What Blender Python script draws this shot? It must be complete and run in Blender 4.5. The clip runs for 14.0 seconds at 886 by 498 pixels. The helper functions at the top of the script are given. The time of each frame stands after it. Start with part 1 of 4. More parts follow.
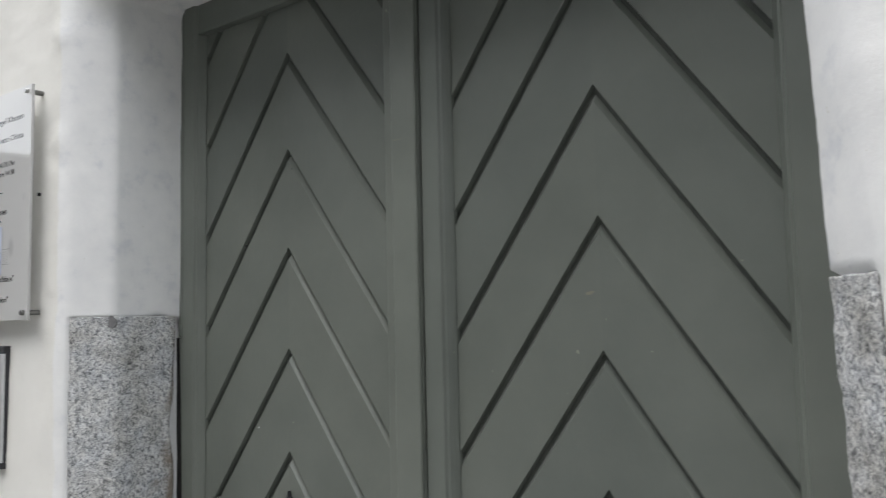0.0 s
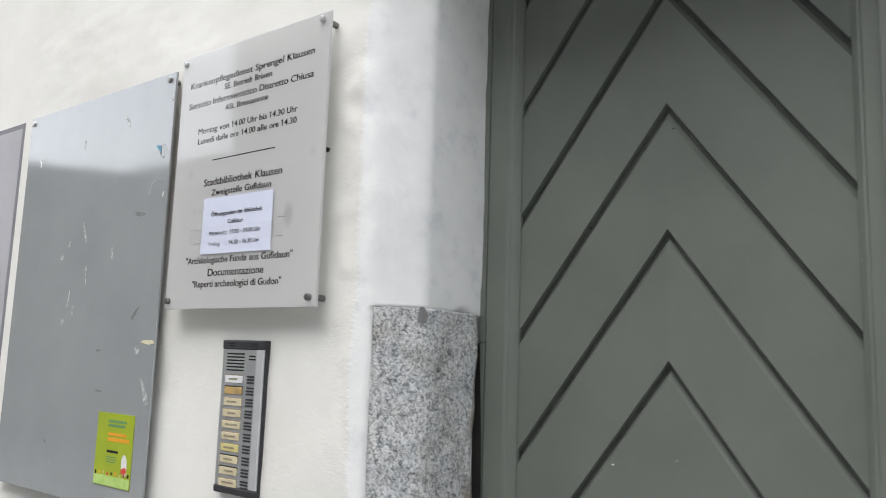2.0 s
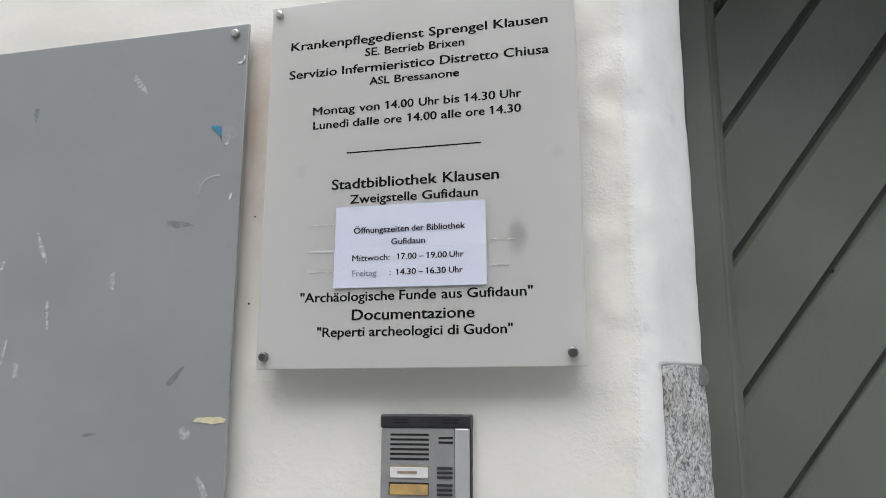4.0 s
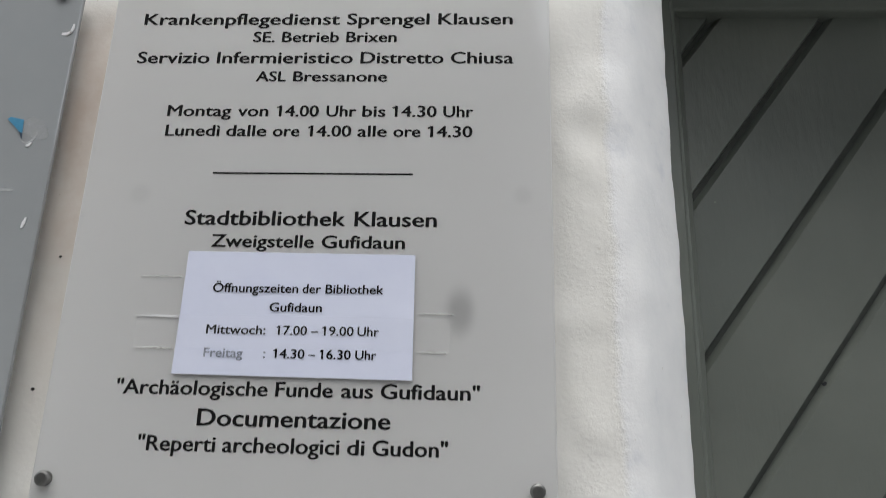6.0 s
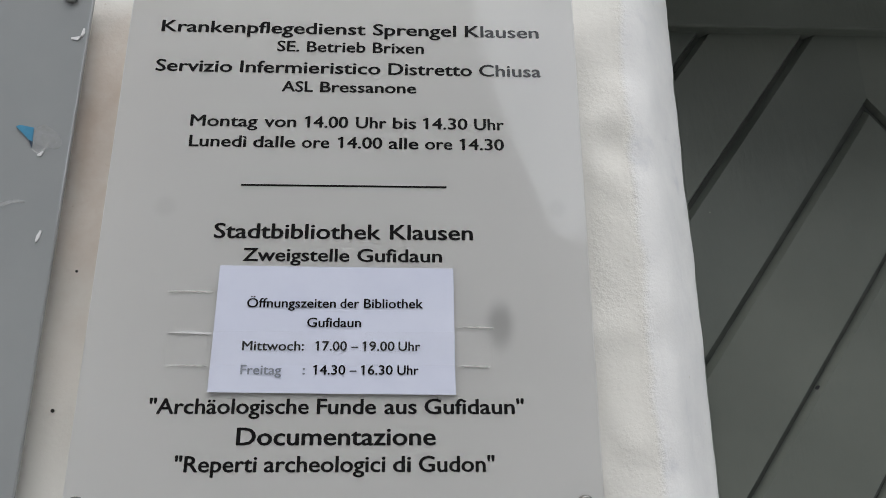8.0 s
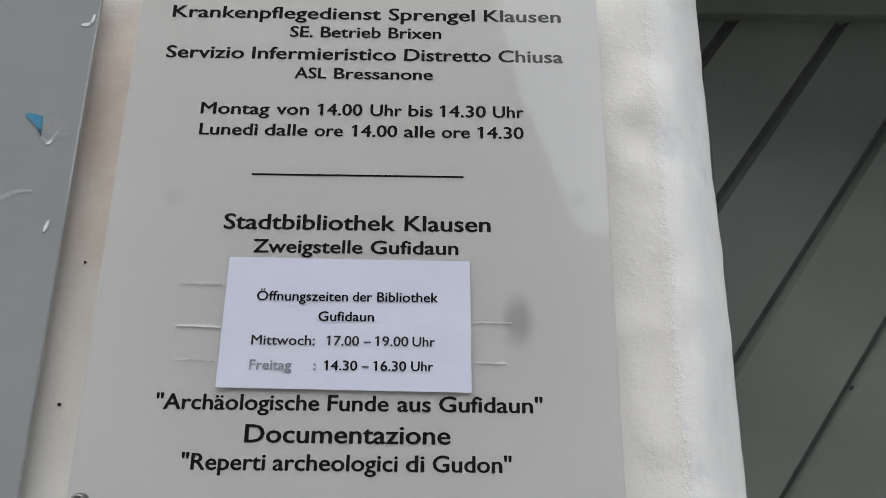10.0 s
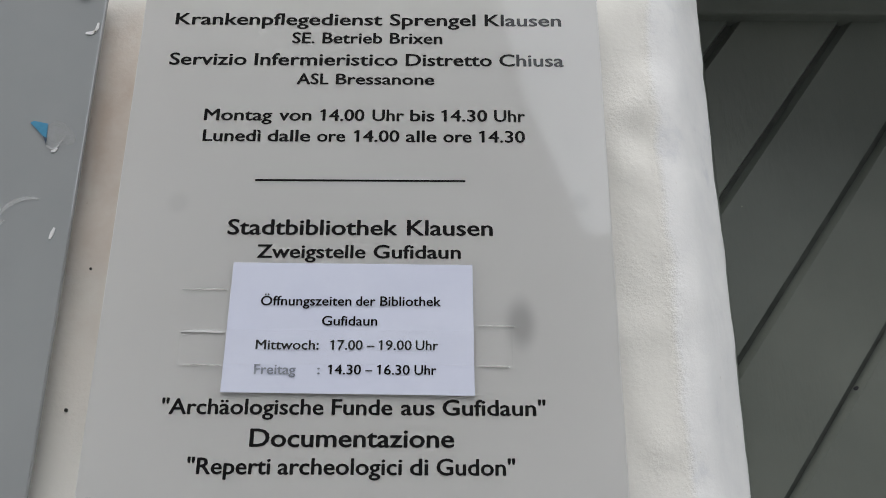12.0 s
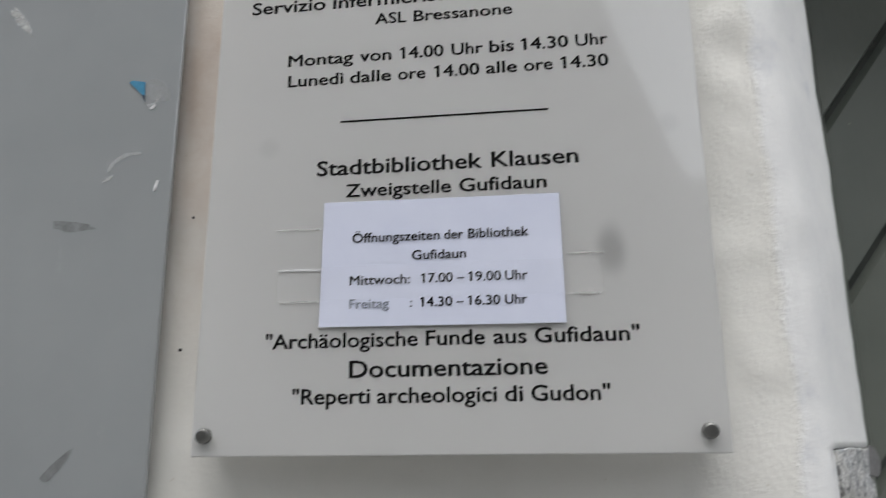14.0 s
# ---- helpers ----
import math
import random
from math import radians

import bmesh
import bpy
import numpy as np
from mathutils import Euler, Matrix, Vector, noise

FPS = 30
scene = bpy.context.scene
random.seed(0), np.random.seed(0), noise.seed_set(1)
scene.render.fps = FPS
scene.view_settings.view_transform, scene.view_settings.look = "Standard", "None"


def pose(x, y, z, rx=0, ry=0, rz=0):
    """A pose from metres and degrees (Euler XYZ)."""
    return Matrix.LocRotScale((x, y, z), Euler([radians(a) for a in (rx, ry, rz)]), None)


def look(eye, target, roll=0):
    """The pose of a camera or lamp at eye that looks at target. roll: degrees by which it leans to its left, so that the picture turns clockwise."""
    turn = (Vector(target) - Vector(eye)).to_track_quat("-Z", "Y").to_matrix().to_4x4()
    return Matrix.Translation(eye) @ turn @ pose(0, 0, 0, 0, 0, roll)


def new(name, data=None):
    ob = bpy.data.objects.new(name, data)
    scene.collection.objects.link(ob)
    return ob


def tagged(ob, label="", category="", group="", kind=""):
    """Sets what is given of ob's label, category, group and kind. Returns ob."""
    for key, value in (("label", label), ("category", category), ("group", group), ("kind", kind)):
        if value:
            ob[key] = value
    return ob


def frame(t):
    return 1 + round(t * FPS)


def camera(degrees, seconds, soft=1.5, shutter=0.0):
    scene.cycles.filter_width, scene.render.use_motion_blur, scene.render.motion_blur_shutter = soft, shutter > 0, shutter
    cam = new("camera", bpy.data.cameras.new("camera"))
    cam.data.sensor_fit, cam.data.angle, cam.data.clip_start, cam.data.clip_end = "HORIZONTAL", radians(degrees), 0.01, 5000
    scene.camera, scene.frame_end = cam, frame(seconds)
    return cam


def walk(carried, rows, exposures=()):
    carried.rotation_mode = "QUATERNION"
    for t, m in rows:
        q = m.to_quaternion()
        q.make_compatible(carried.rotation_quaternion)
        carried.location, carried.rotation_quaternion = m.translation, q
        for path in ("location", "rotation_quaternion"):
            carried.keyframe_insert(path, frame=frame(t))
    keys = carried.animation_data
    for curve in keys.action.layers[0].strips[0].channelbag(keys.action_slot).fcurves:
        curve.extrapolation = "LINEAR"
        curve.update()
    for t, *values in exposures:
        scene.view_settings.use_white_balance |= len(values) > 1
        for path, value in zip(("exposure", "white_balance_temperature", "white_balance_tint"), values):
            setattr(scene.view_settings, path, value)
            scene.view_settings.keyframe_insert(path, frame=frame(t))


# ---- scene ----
cam = camera(59.6, 14.0, soft=0.9, shutter=0.28)
PATH = [
    (0, (1.2725, -0.7544, 1.5768), (0.0967, 0.8542, 1.75), -1.32),
    (0.5, (1.1825, -0.8052, 1.5575), (-0.113, 0.7059, 1.7531), -0.47),
    (0.6, (1.1494, -0.8081, 1.564), (-0.177, 0.6773, 1.7489), -0.29),
    (1, (1.009, -0.7822, 1.5141), (-0.3458, 0.6736, 1.727), 0.46),
    (1.5, (0.8464, -0.769, 1.5331), (-0.502, 0.6937, 1.7394), 2.01),
    (2, (0.6587, -0.8174, 1.5269), (-0.5465, 0.7551, 1.8004), 1.86),
    (2.5, (0.4575, -0.901, 1.5354), (-0.6101, 0.7746, 1.765), 0.08),
    (2.7, (0.388, -0.9107, 1.5332), (-0.6802, 0.7616, 1.7836), 1.19),
    (4.8, (-0.1892, -0.7902, 1.5673), (-0.224, 1.1618, 2.0016), 0.67),
    (5, (-0.1891, -0.7678, 1.5735), (-0.1877, 1.1888, 1.9877), 1.47),
    (5.5, (-0.1513, -0.6761, 1.5808), (-0.2695, 1.2529, 2.0958), 1.78),
    (6, (-0.1606, -0.62, 1.5939), (-0.2563, 1.2808, 2.2088), 1.59),
    (6.2, (-0.177, -0.608, 1.594), (-0.218, 1.271, 2.277), 1.0),
    (6.5, (-0.2109, -0.6034, 1.6033), (-0.1983, 1.2926, 2.2397), 0.06),
    (7, (-0.2308, -0.6169, 1.6037), (-0.1971, 1.279, 2.2398), 0.17),
    (7.5, (-0.2302, -0.6227, 1.6005), (-0.171, 1.2819, 2.2079), -0.26),
    (8, (-0.2352, -0.6219, 1.6003), (-0.1578, 1.2767, 2.2242), -0.21),
    (10.5, (-0.2272, -0.5999, 1.6049), (-0.2221, 1.3041, 2.2172), 0.63),
    (11, (-0.2261, -0.602, 1.6051), (-0.2242, 1.3017, 2.2181), 0.54),
    (11.5, (-0.2275, -0.6035, 1.6046), (-0.225, 1.2999, 2.2186), 0.44),
    (12, (-0.2271, -0.605, 1.6049), (-0.2258, 1.2974, 2.222), 0.3),
    (12.5, (-0.2243, -0.6047, 1.6047), (-0.2286, 1.2972, 2.2236), 0.21),
    (13, (-0.2239, -0.6, 1.6013), (-0.2245, 1.2975, 2.2333), 0.15),
    (13.5, (-0.2288, -0.598, 1.598), (-0.2287, 1.3064, 2.2089), -0.26),
    (14, (-0.2201, -0.6011, 1.5876), (-0.4713, 1.3161, 2.099), -0.44),
]
walk(cam, [(t, look(eye, target, roll)) for t, eye, target, roll in PATH],
     [(0.0, 0.98), (0.5, 1.20), (0.8, 1.24), (2.0, 1.24), (2.7, 1.13), (4.8, 1.01), (6.0, 0.87), (14.0, 0.84)])

# ---- light: an overcast street, open sky above the lane ----
world = bpy.data.worlds.new("overcast_sky")
scene.world = world
world.use_nodes = True
wn, wl = world.node_tree.nodes, world.node_tree.links
sky = wn.new("ShaderNodeTexSky")
sky.sky_type = 'NISHITA'
sky.sun_disc = False
sky.sun_elevation, sky.sun_rotation = radians(69), radians(189)
grey = wn.new("ShaderNodeHueSaturation")
grey.inputs["Saturation"].default_value = 0.2
wl.new(sky.outputs[0], grey.inputs["Color"])
wl.new(grey.outputs[0], wn["Background"].inputs["Color"])
wn["Background"].inputs["Strength"].default_value = 0.21
sun_data = bpy.data.lights.new("sun", 'SUN')
sun_data.energy, sun_data.angle, sun_data.color = 1.2, radians(60), (1.0, 0.975, 0.935)
sun_lamp = new("sun", sun_data)
sun_lamp.matrix_world = look((0, 0, 0), (0.07, 0.40, -1.0))


# ---- materials ----
def material(name, base, rough=0.6, metal=0.0, spec=0.5):
    mat = bpy.data.materials.new(name)
    mat.use_nodes = True
    bsdf = mat.node_tree.nodes["Principled BSDF"]
    bsdf.inputs["Base Color"].default_value = (*base, 1)
    bsdf.inputs["Roughness"].default_value = rough
    bsdf.inputs["Metallic"].default_value = metal
    bsdf.inputs["Specular IOR Level"].default_value = spec
    return mat


def node(mat, kind, **values):
    n = mat.node_tree.nodes.new(kind)
    for key, value in values.items():
        n.inputs[key].default_value = value
    return n


def link(mat, a, b):
    mat.node_tree.links.new(a, b)


def coords(mat, stretch=(1, 1, 1)):
    tc = node(mat, "ShaderNodeTexCoord")
    mp = node(mat, "ShaderNodeMapping", Scale=stretch)
    link(mat, tc.outputs["Object"], mp.inputs["Vector"])
    return mp.outputs["Vector"]


def noise_tex(mat, scale, detail=4.0, rough=0.5, stretch=(1, 1, 1), twist=0.0):
    n = node(mat, "ShaderNodeTexNoise", Scale=scale, Detail=detail, Roughness=rough, Distortion=twist)
    link(mat, coords(mat, stretch), n.inputs["Vector"])
    return n.outputs["Fac"]


def ramp(mat, fac, stops):
    r = node(mat, "ShaderNodeValToRGB")
    while len(r.color_ramp.elements) < len(stops):
        r.color_ramp.elements.new(0.5)
    for e, (at, col) in zip(r.color_ramp.elements, stops):
        e.position, e.color = at, (*col, 1)
    link(mat, fac, r.inputs["Fac"])
    return r.outputs["Color"]


def mixed(mat, fac, a, b, mode='MIX'):
    m = mat.node_tree.nodes.new("ShaderNodeMix")
    m.data_type, m.blend_type = 'RGBA', mode
    ins = [s for s in m.inputs if s.enabled]
    for sock, value in zip(ins, (fac, a, b)):
        if isinstance(value, (int, float)):
            sock.default_value = value
        elif isinstance(value, tuple):
            sock.default_value = (*value, 1)
        else:
            link(mat, value, sock)
    return [s for s in m.outputs if s.enabled][0]


def maths(mat, op, a, b):
    m = mat.node_tree.nodes.new("ShaderNodeMath")
    m.operation = op
    for sock, value in zip(m.inputs, (a, b)):
        if isinstance(value, (int, float)):
            sock.default_value = value
        else:
            link(mat, value, sock)
    return m.outputs[0]


def base_of(mat, col):
    link(mat, col, mat.node_tree.nodes["Principled BSDF"].inputs["Base Color"])


def rough_of(mat, fac, low, high):
    r = node(mat, "ShaderNodeMapRange", **{"To Min": low, "To Max": high})
    link(mat, fac, r.inputs["Value"])
    link(mat, r.outputs[0], mat.node_tree.nodes["Principled BSDF"].inputs["Roughness"])


def bumped(mat, height, distance, strength=1.0):
    b = node(mat, "ShaderNodeBump", Strength=strength, Distance=distance)
    link(mat, height, b.inputs["Height"])
    link(mat, b.outputs[0], mat.node_tree.nodes["Principled BSDF"].inputs["Normal"])


def plaster_material():
    # coarse lime render on the wall, smoothed white coat round the door opening
    mat = material("lime_plaster", (0.8, 0.79, 0.75), 0.85, spec=0.25)
    tc = node(mat, "ShaderNodeTexCoord")
    sep = node(mat, "ShaderNodeSeparateXYZ")
    link(mat, tc.outputs["Object"], sep.inputs[0])
    wob = noise_tex(mat, 14, 5)
    edge = maths(mat, 'ADD', sep.outputs["X"], maths(mat, 'MULTIPLY', maths(mat, 'SUBTRACT', wob, 0.5), 0.022))
    drift = maths(mat, 'SUBTRACT', noise_tex(mat, 5.5, 2, 0.5, (0.2, 1, 1)), 0.5)
    edge = maths(mat, 'ADD', edge, maths(mat, 'MULTIPLY', drift, 0.045))
    coat = node(mat, "ShaderNodeMapRange", **{"From Min": -0.067, "From Max": -0.061})
    link(mat, edge, coat.inputs["Value"])
    big = noise_tex(mat, 3.0, 6, 0.6)
    warm = ramp(mat, big, [(0.3, (0.70, 0.69, 0.645)), (0.55, (0.775, 0.765, 0.725)), (0.75, (0.82, 0.812, 0.78))])
    spots = noise_tex(mat, 22, 6, 0.65)
    cool = ramp(mat, spots, [(0.32, (0.69, 0.70, 0.715)), (0.44, (0.775, 0.778, 0.775)), (0.7, (0.825, 0.825, 0.815))])
    col = mixed(mat, coat.outputs[0], warm, cool)
    # ochre dirt and the shade of the gap between board and sign, painted together
    inside = node(mat, "ShaderNodeMapRange", **{"From Min": -0.52, "From Max": -0.49})
    link(mat, sep.outputs["X"], inside.inputs["Value"])
    outside = node(mat, "ShaderNodeMapRange", **{"From Min": -0.435, "From Max": -0.39, "To Min": 1.0, "To Max": 0.0})
    link(mat, sep.outputs["X"], outside.inputs["Value"])
    above = node(mat, "ShaderNodeMapRange", **{"From Min": 1.60, "From Max": 1.83})
    link(mat, sep.outputs["Z"], above.inputs["Value"])
    below = node(mat, "ShaderNodeMapRange", **{"From Min": 1.965, "From Max": 2.0, "To Min": 1.0, "To Max": 0.0})
    link(mat, sep.outputs["Z"], below.inputs["Value"])
    patchy = node(mat, "ShaderNodeMapRange", **{"From Min": 0.3, "From Max": 0.62, "To Min": 0.35, "To Max": 0.95})
    link(mat, noise_tex(mat, 15, 5, 0.65), patchy.inputs["Value"])
    grime_shade = maths(mat, 'MULTIPLY', maths(mat, 'MULTIPLY', inside.outputs[0], outside.outputs[0]), maths(mat, 'MULTIPLY', above.outputs[0], below.outputs[0]))
    grime_shade = maths(mat, 'MULTIPLY', grime_shade, patchy.outputs[0])
    col = mixed(mat, grime_shade, col, (0.56, 0.47, 0.40))
    speck = noise_tex(mat, 160, 2, 0.5)
    dust = ramp(mat, speck, [(0.2, (0.78, 0.75, 0.69)), (0.27, (1, 1, 1))])
    base_of(mat, mixed(mat, 0.8, col, dust, 'MULTIPLY'))
    grain = noise_tex(mat, 330, 4, 0.6)
    pits = noise_tex(mat, 90, 5, 0.7)
    trowel = noise_tex(mat, 30, 3, 0.5, (1, 1, 0.3))
    rubbed = node(mat, "ShaderNodeMapRange", **{"From Min": 0.50, "From Max": 0.62, "To Min": 0.0, "To Max": 1.5})
    link(mat, noise_tex(mat, 11, 4, 0.6), rubbed.inputs["Value"])
    beside = node(mat, "ShaderNodeMapRange", **{"From Min": -0.14, "From Max": -0.10, "To Max": 1.3})
    link(mat, sep.outputs["X"], beside.inputs["Value"])
    rub = maths(mat, 'ADD', rubbed.outputs[0], maths(mat, 'MULTIPLY', beside.outputs[0], noise_tex(mat, 24, 3, 0.5)))
    coarse = maths(mat, 'ADD', maths(mat, 'MULTIPLY', maths(mat, 'MULTIPLY', grain, rub), 0.34), maths(mat, 'MULTIPLY', pits, 0.4))
    fine = maths(mat, 'ADD', maths(mat, 'MULTIPLY', pits, 0.75), maths(mat, 'MULTIPLY', trowel, 0.9))
    height = node(mat, "ShaderNodeMix")
    link(mat, coat.outputs[0], height.inputs[0])
    link(mat, coarse, height.inputs[2])
    link(mat, fine, height.inputs[3])
    # torn edge where the two coats meet
    near = maths(mat, 'SUBTRACT', 1.0, maths(mat, 'MULTIPLY', maths(mat, 'ABSOLUTE', maths(mat, 'ADD', edge, 0.064), 0.0), 130.0))
    near = maths(mat, 'MAXIMUM', near, 0.0)
    torn = maths(mat, 'MULTIPLY', near, maths(mat, 'SUBTRACT', noise_tex(mat, 170, 4, 0.7), 0.35))
    total = maths(mat, 'ADD', height.outputs[0], maths(mat, 'MULTIPLY', torn, 1.7))
    bumped(mat, total, 0.0015, 0.55)
    return mat


def granite_material():
    mat = material("rough_granite", (0.4, 0.4, 0.4), 0.8, spec=0.3)
    n1 = noise_tex(mat, 165, 4, 0.68, (1, 1, 0.8), 1.4)
    n2 = noise_tex(mat, 480, 3, 0.6, (1, 1, 1.2))
    big = noise_tex(mat, 16, 5, 0.7)
    grainy = ramp(mat, n1, [(0.36, (0.16, 0.165, 0.17)), (0.45, (0.39, 0.396, 0.402)), (0.52, (0.61, 0.615, 0.615)), (0.61, (0.80, 0.80, 0.785))])
    small = ramp(mat, n2, [(0.36, (0.6, 0.605, 0.61)), (0.5, (1.0, 1.0, 1.0))])
    stain = ramp(mat, big, [(0.33, (0.62, 0.6, 0.56)), (0.48, (0.95, 0.95, 0.94)), (0.64, (0.86, 0.89, 0.94))])
    base_of(mat, mixed(mat, 0.8, mixed(mat, 0.65, grainy, small, 'MULTIPLY'), stain, 'MULTIPLY'))
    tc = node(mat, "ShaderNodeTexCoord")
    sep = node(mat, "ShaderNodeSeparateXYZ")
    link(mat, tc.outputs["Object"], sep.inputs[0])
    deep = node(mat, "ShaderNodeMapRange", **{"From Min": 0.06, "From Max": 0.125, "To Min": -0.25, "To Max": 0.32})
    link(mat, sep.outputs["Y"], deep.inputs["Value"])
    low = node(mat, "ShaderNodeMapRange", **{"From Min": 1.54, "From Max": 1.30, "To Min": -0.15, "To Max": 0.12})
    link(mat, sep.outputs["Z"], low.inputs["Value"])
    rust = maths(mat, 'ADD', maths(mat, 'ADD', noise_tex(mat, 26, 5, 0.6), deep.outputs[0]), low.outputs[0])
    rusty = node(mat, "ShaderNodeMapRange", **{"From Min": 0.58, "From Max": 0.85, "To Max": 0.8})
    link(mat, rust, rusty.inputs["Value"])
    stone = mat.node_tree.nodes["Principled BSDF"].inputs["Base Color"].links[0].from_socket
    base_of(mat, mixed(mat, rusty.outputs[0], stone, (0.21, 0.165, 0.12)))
    bumped(mat, maths(mat, 'ADD', n1, maths(mat, 'MULTIPLY', noise_tex(mat, 60, 4, 0.6), 1.5)), 0.003, 0.6)
    return mat


def door_paint_material():
    mat = material("grey_green_oil_paint", (0.15, 0.16, 0.15), 0.5, spec=0.5)
    big = noise_tex(mat, 5, 5, 0.6)
    col = ramp(mat, big, [(0.3, (0.125, 0.139, 0.123)), (0.7, (0.162, 0.177, 0.158))])
    chip = ramp(mat, noise_tex(mat, 75, 2, 0.4), [(0.19, (1.8, 1.75, 1.6)), (0.2, (1, 1, 1))])
    info = node(mat, "ShaderNodeObjectInfo")
    tone = ramp(mat, info.outputs["Random"], [(0.0, (0.92, 0.93, 0.93)), (1.0, (1.06, 1.05, 1.03))])
    base_of(mat, mixed(mat, 1.0, mixed(mat, 1.0, col, chip, 'MULTIPLY'), tone, 'MULTIPLY'))
    rough_of(mat, noise_tex(mat, 12, 5, 0.6), 0.28, 0.48)
    bumped(mat, maths(mat, 'ADD', noise_tex(mat, 190, 3, 0.5, (1, 1, 0.25)), maths(mat, 'MULTIPLY', noise_tex(mat, 18, 3), 2.0)), 0.0012, 0.35)
    return mat


def sheet_metal_material():
    mat = material("grey_coated_sheet", (0.3, 0.315, 0.325), 0.16, metal=0.1, spec=0.9)
    big = noise_tex(mat, 4, 6, 0.6)
    scuff = noise_tex(mat, 30, 6, 0.7, (1, 1, 0.35))
    col = ramp(mat, big, [(0.3, (0.285, 0.30, 0.31)), (0.7, (0.335, 0.35, 0.355))])
    wear = ramp(mat, scuff, [(0.66, (1, 1, 1)), (0.76, (1.18, 1.18, 1.17))])
    base_of(mat, mixed(mat, 1.0, col, wear, 'MULTIPLY'))
    rough_of(mat, scuff, 0.03, 0.14)
    bumped(mat, noise_tex(mat, 3.5, 2), 0.002, 0.25)
    return mat


SIGN_FACE = -0.0945


def frosted_acrylic_material():
    # milky plate, lit partly from behind, with a polished front face
    mat = material("frosted_acrylic", (0.62, 0.62, 0.6), 0.6, spec=0.0)
    cloud = noise_tex(mat, 6, 4, 0.6)
    col = ramp(mat, cloud, [(0.3, (0.765, 0.762, 0.748)), (0.7, (0.805, 0.802, 0.788))])
    # soft dark spots on the plate
    for x, z, w, h, dark in ((-0.414, 1.804, 0.011, 0.011, 0.88), (-0.130, 1.806, 0.010, 0.010, 0.88), (-0.174, 1.718, 0.014, 0.024, 0.62)):
        tc = node(mat, "ShaderNodeTexCoord")
        mp = node(mat, "ShaderNodeMapping", Location=(x, SIGN_FACE, z), Scale=(w, 1.0, h))
        mp.vector_type = 'TEXTURE'
        link(mat, tc.outputs["Object"], mp.inputs["Vector"])
        ball = node(mat, "ShaderNodeTexGradient")
        ball.gradient_type = 'SPHERICAL'
        link(mat, mp.outputs["Vector"], ball.inputs["Vector"])
        soft = node(mat, "ShaderNodeMapRange", **{"From Max": 0.75})
        soft.interpolation_type = 'SMOOTHSTEP'
        link(mat, ball.outputs["Fac"], soft.inputs["Value"])
        col = mixed(mat, soft.outputs[0], col, mixed(mat, 1.0, col, (dark, dark, dark), 'MULTIPLY'))
    base_of(mat, col)
    nodes = mat.node_tree.nodes
    glow = node(mat, "ShaderNodeBsdfTranslucent", Color=(0.95, 0.955, 0.95, 1))
    mix = node(mat, "ShaderNodeMixShader", Fac=0.5)
    link(mat, nodes["Principled BSDF"].outputs[0], mix.inputs[1])
    link(mat, glow.outputs[0], mix.inputs[2])
    polish = node(mat, "ShaderNodeBsdfGlossy", Color=(1, 1, 1, 1), Roughness=0.05)
    gloss = node(mat, "ShaderNodeMixShader")
    link(mat, node(mat, "ShaderNodeFresnel", IOR=1.52).outputs[0], gloss.inputs[0])
    link(mat, mix.outputs[0], gloss.inputs[1])
    link(mat, polish.outputs[0], gloss.inputs[2])
    link(mat, gloss.outputs[0], nodes["Material Output"].inputs["Surface"])
    return mat


def clear_tape_material():
    mat = material("clear_tape", (0.85, 0.85, 0.85), 0.12)
    nodes = mat.node_tree.nodes
    clear = node(mat, "ShaderNodeBsdfTransparent")
    mix = node(mat, "ShaderNodeMixShader", Fac=0.02)
    link(mat, clear.outputs[0], mix.inputs[1])
    link(mat, nodes["Principled BSDF"].outputs[0], mix.inputs[2])
    link(mat, mix.outputs[0], nodes["Material Output"].inputs["Surface"])
    return mat


def film_material(name, base, cover):
    # a thin, patchy film through which the ground shows
    mat = material(name, base, 0.35)
    nodes = mat.node_tree.nodes
    clear = node(mat, "ShaderNodeBsdfTransparent")
    mix = node(mat, "ShaderNodeMixShader")
    patchy = node(mat, "ShaderNodeMapRange", **{"From Min": 0.3, "From Max": 0.7, "To Min": cover * 0.3, "To Max": min(1.0, cover * 1.7)})
    link(mat, noise_tex(mat, 130, 3, 0.6), patchy.inputs["Value"])
    link(mat, patchy.outputs[0], mix.inputs[0])
    link(mat, clear.outputs[0], mix.inputs[1])
    link(mat, nodes["Principled BSDF"].outputs[0], mix.inputs[2])
    link(mat, mix.outputs[0], nodes["Material Output"].inputs["Surface"])
    return mat


def mottled(name, low, high, scale, rough, metal=0.0, bump=0.0, bump_scale=80, spec=0.5):
    mat = material(name, high, rough, metal, spec)
    base_of(mat, ramp(mat, noise_tex(mat, scale, 5, 0.6), [(0.3, low), (0.7, high)]))
    if bump:
        bumped(mat, noise_tex(mat, bump_scale, 4, 0.6), bump, 0.6)
    return mat


PLASTER = plaster_material()
GRANITE = granite_material()
DOOR_PAINT = door_paint_material()
SHEET = sheet_metal_material()
ACRYLIC = frosted_acrylic_material()
TAPE = clear_tape_material()
GREY_PAINT = mottled("grey_lavender_wall_paint", (0.40, 0.395, 0.42), (0.47, 0.465, 0.49), 5, 0.8, bump=0.002, bump_scale=60, spec=0.2)
DARK_PAINT = mottled("dark_grey_wall_paint", (0.20, 0.20, 0.215), (0.25, 0.25, 0.265), 12, 0.8, bump=0.001, spec=0.2)
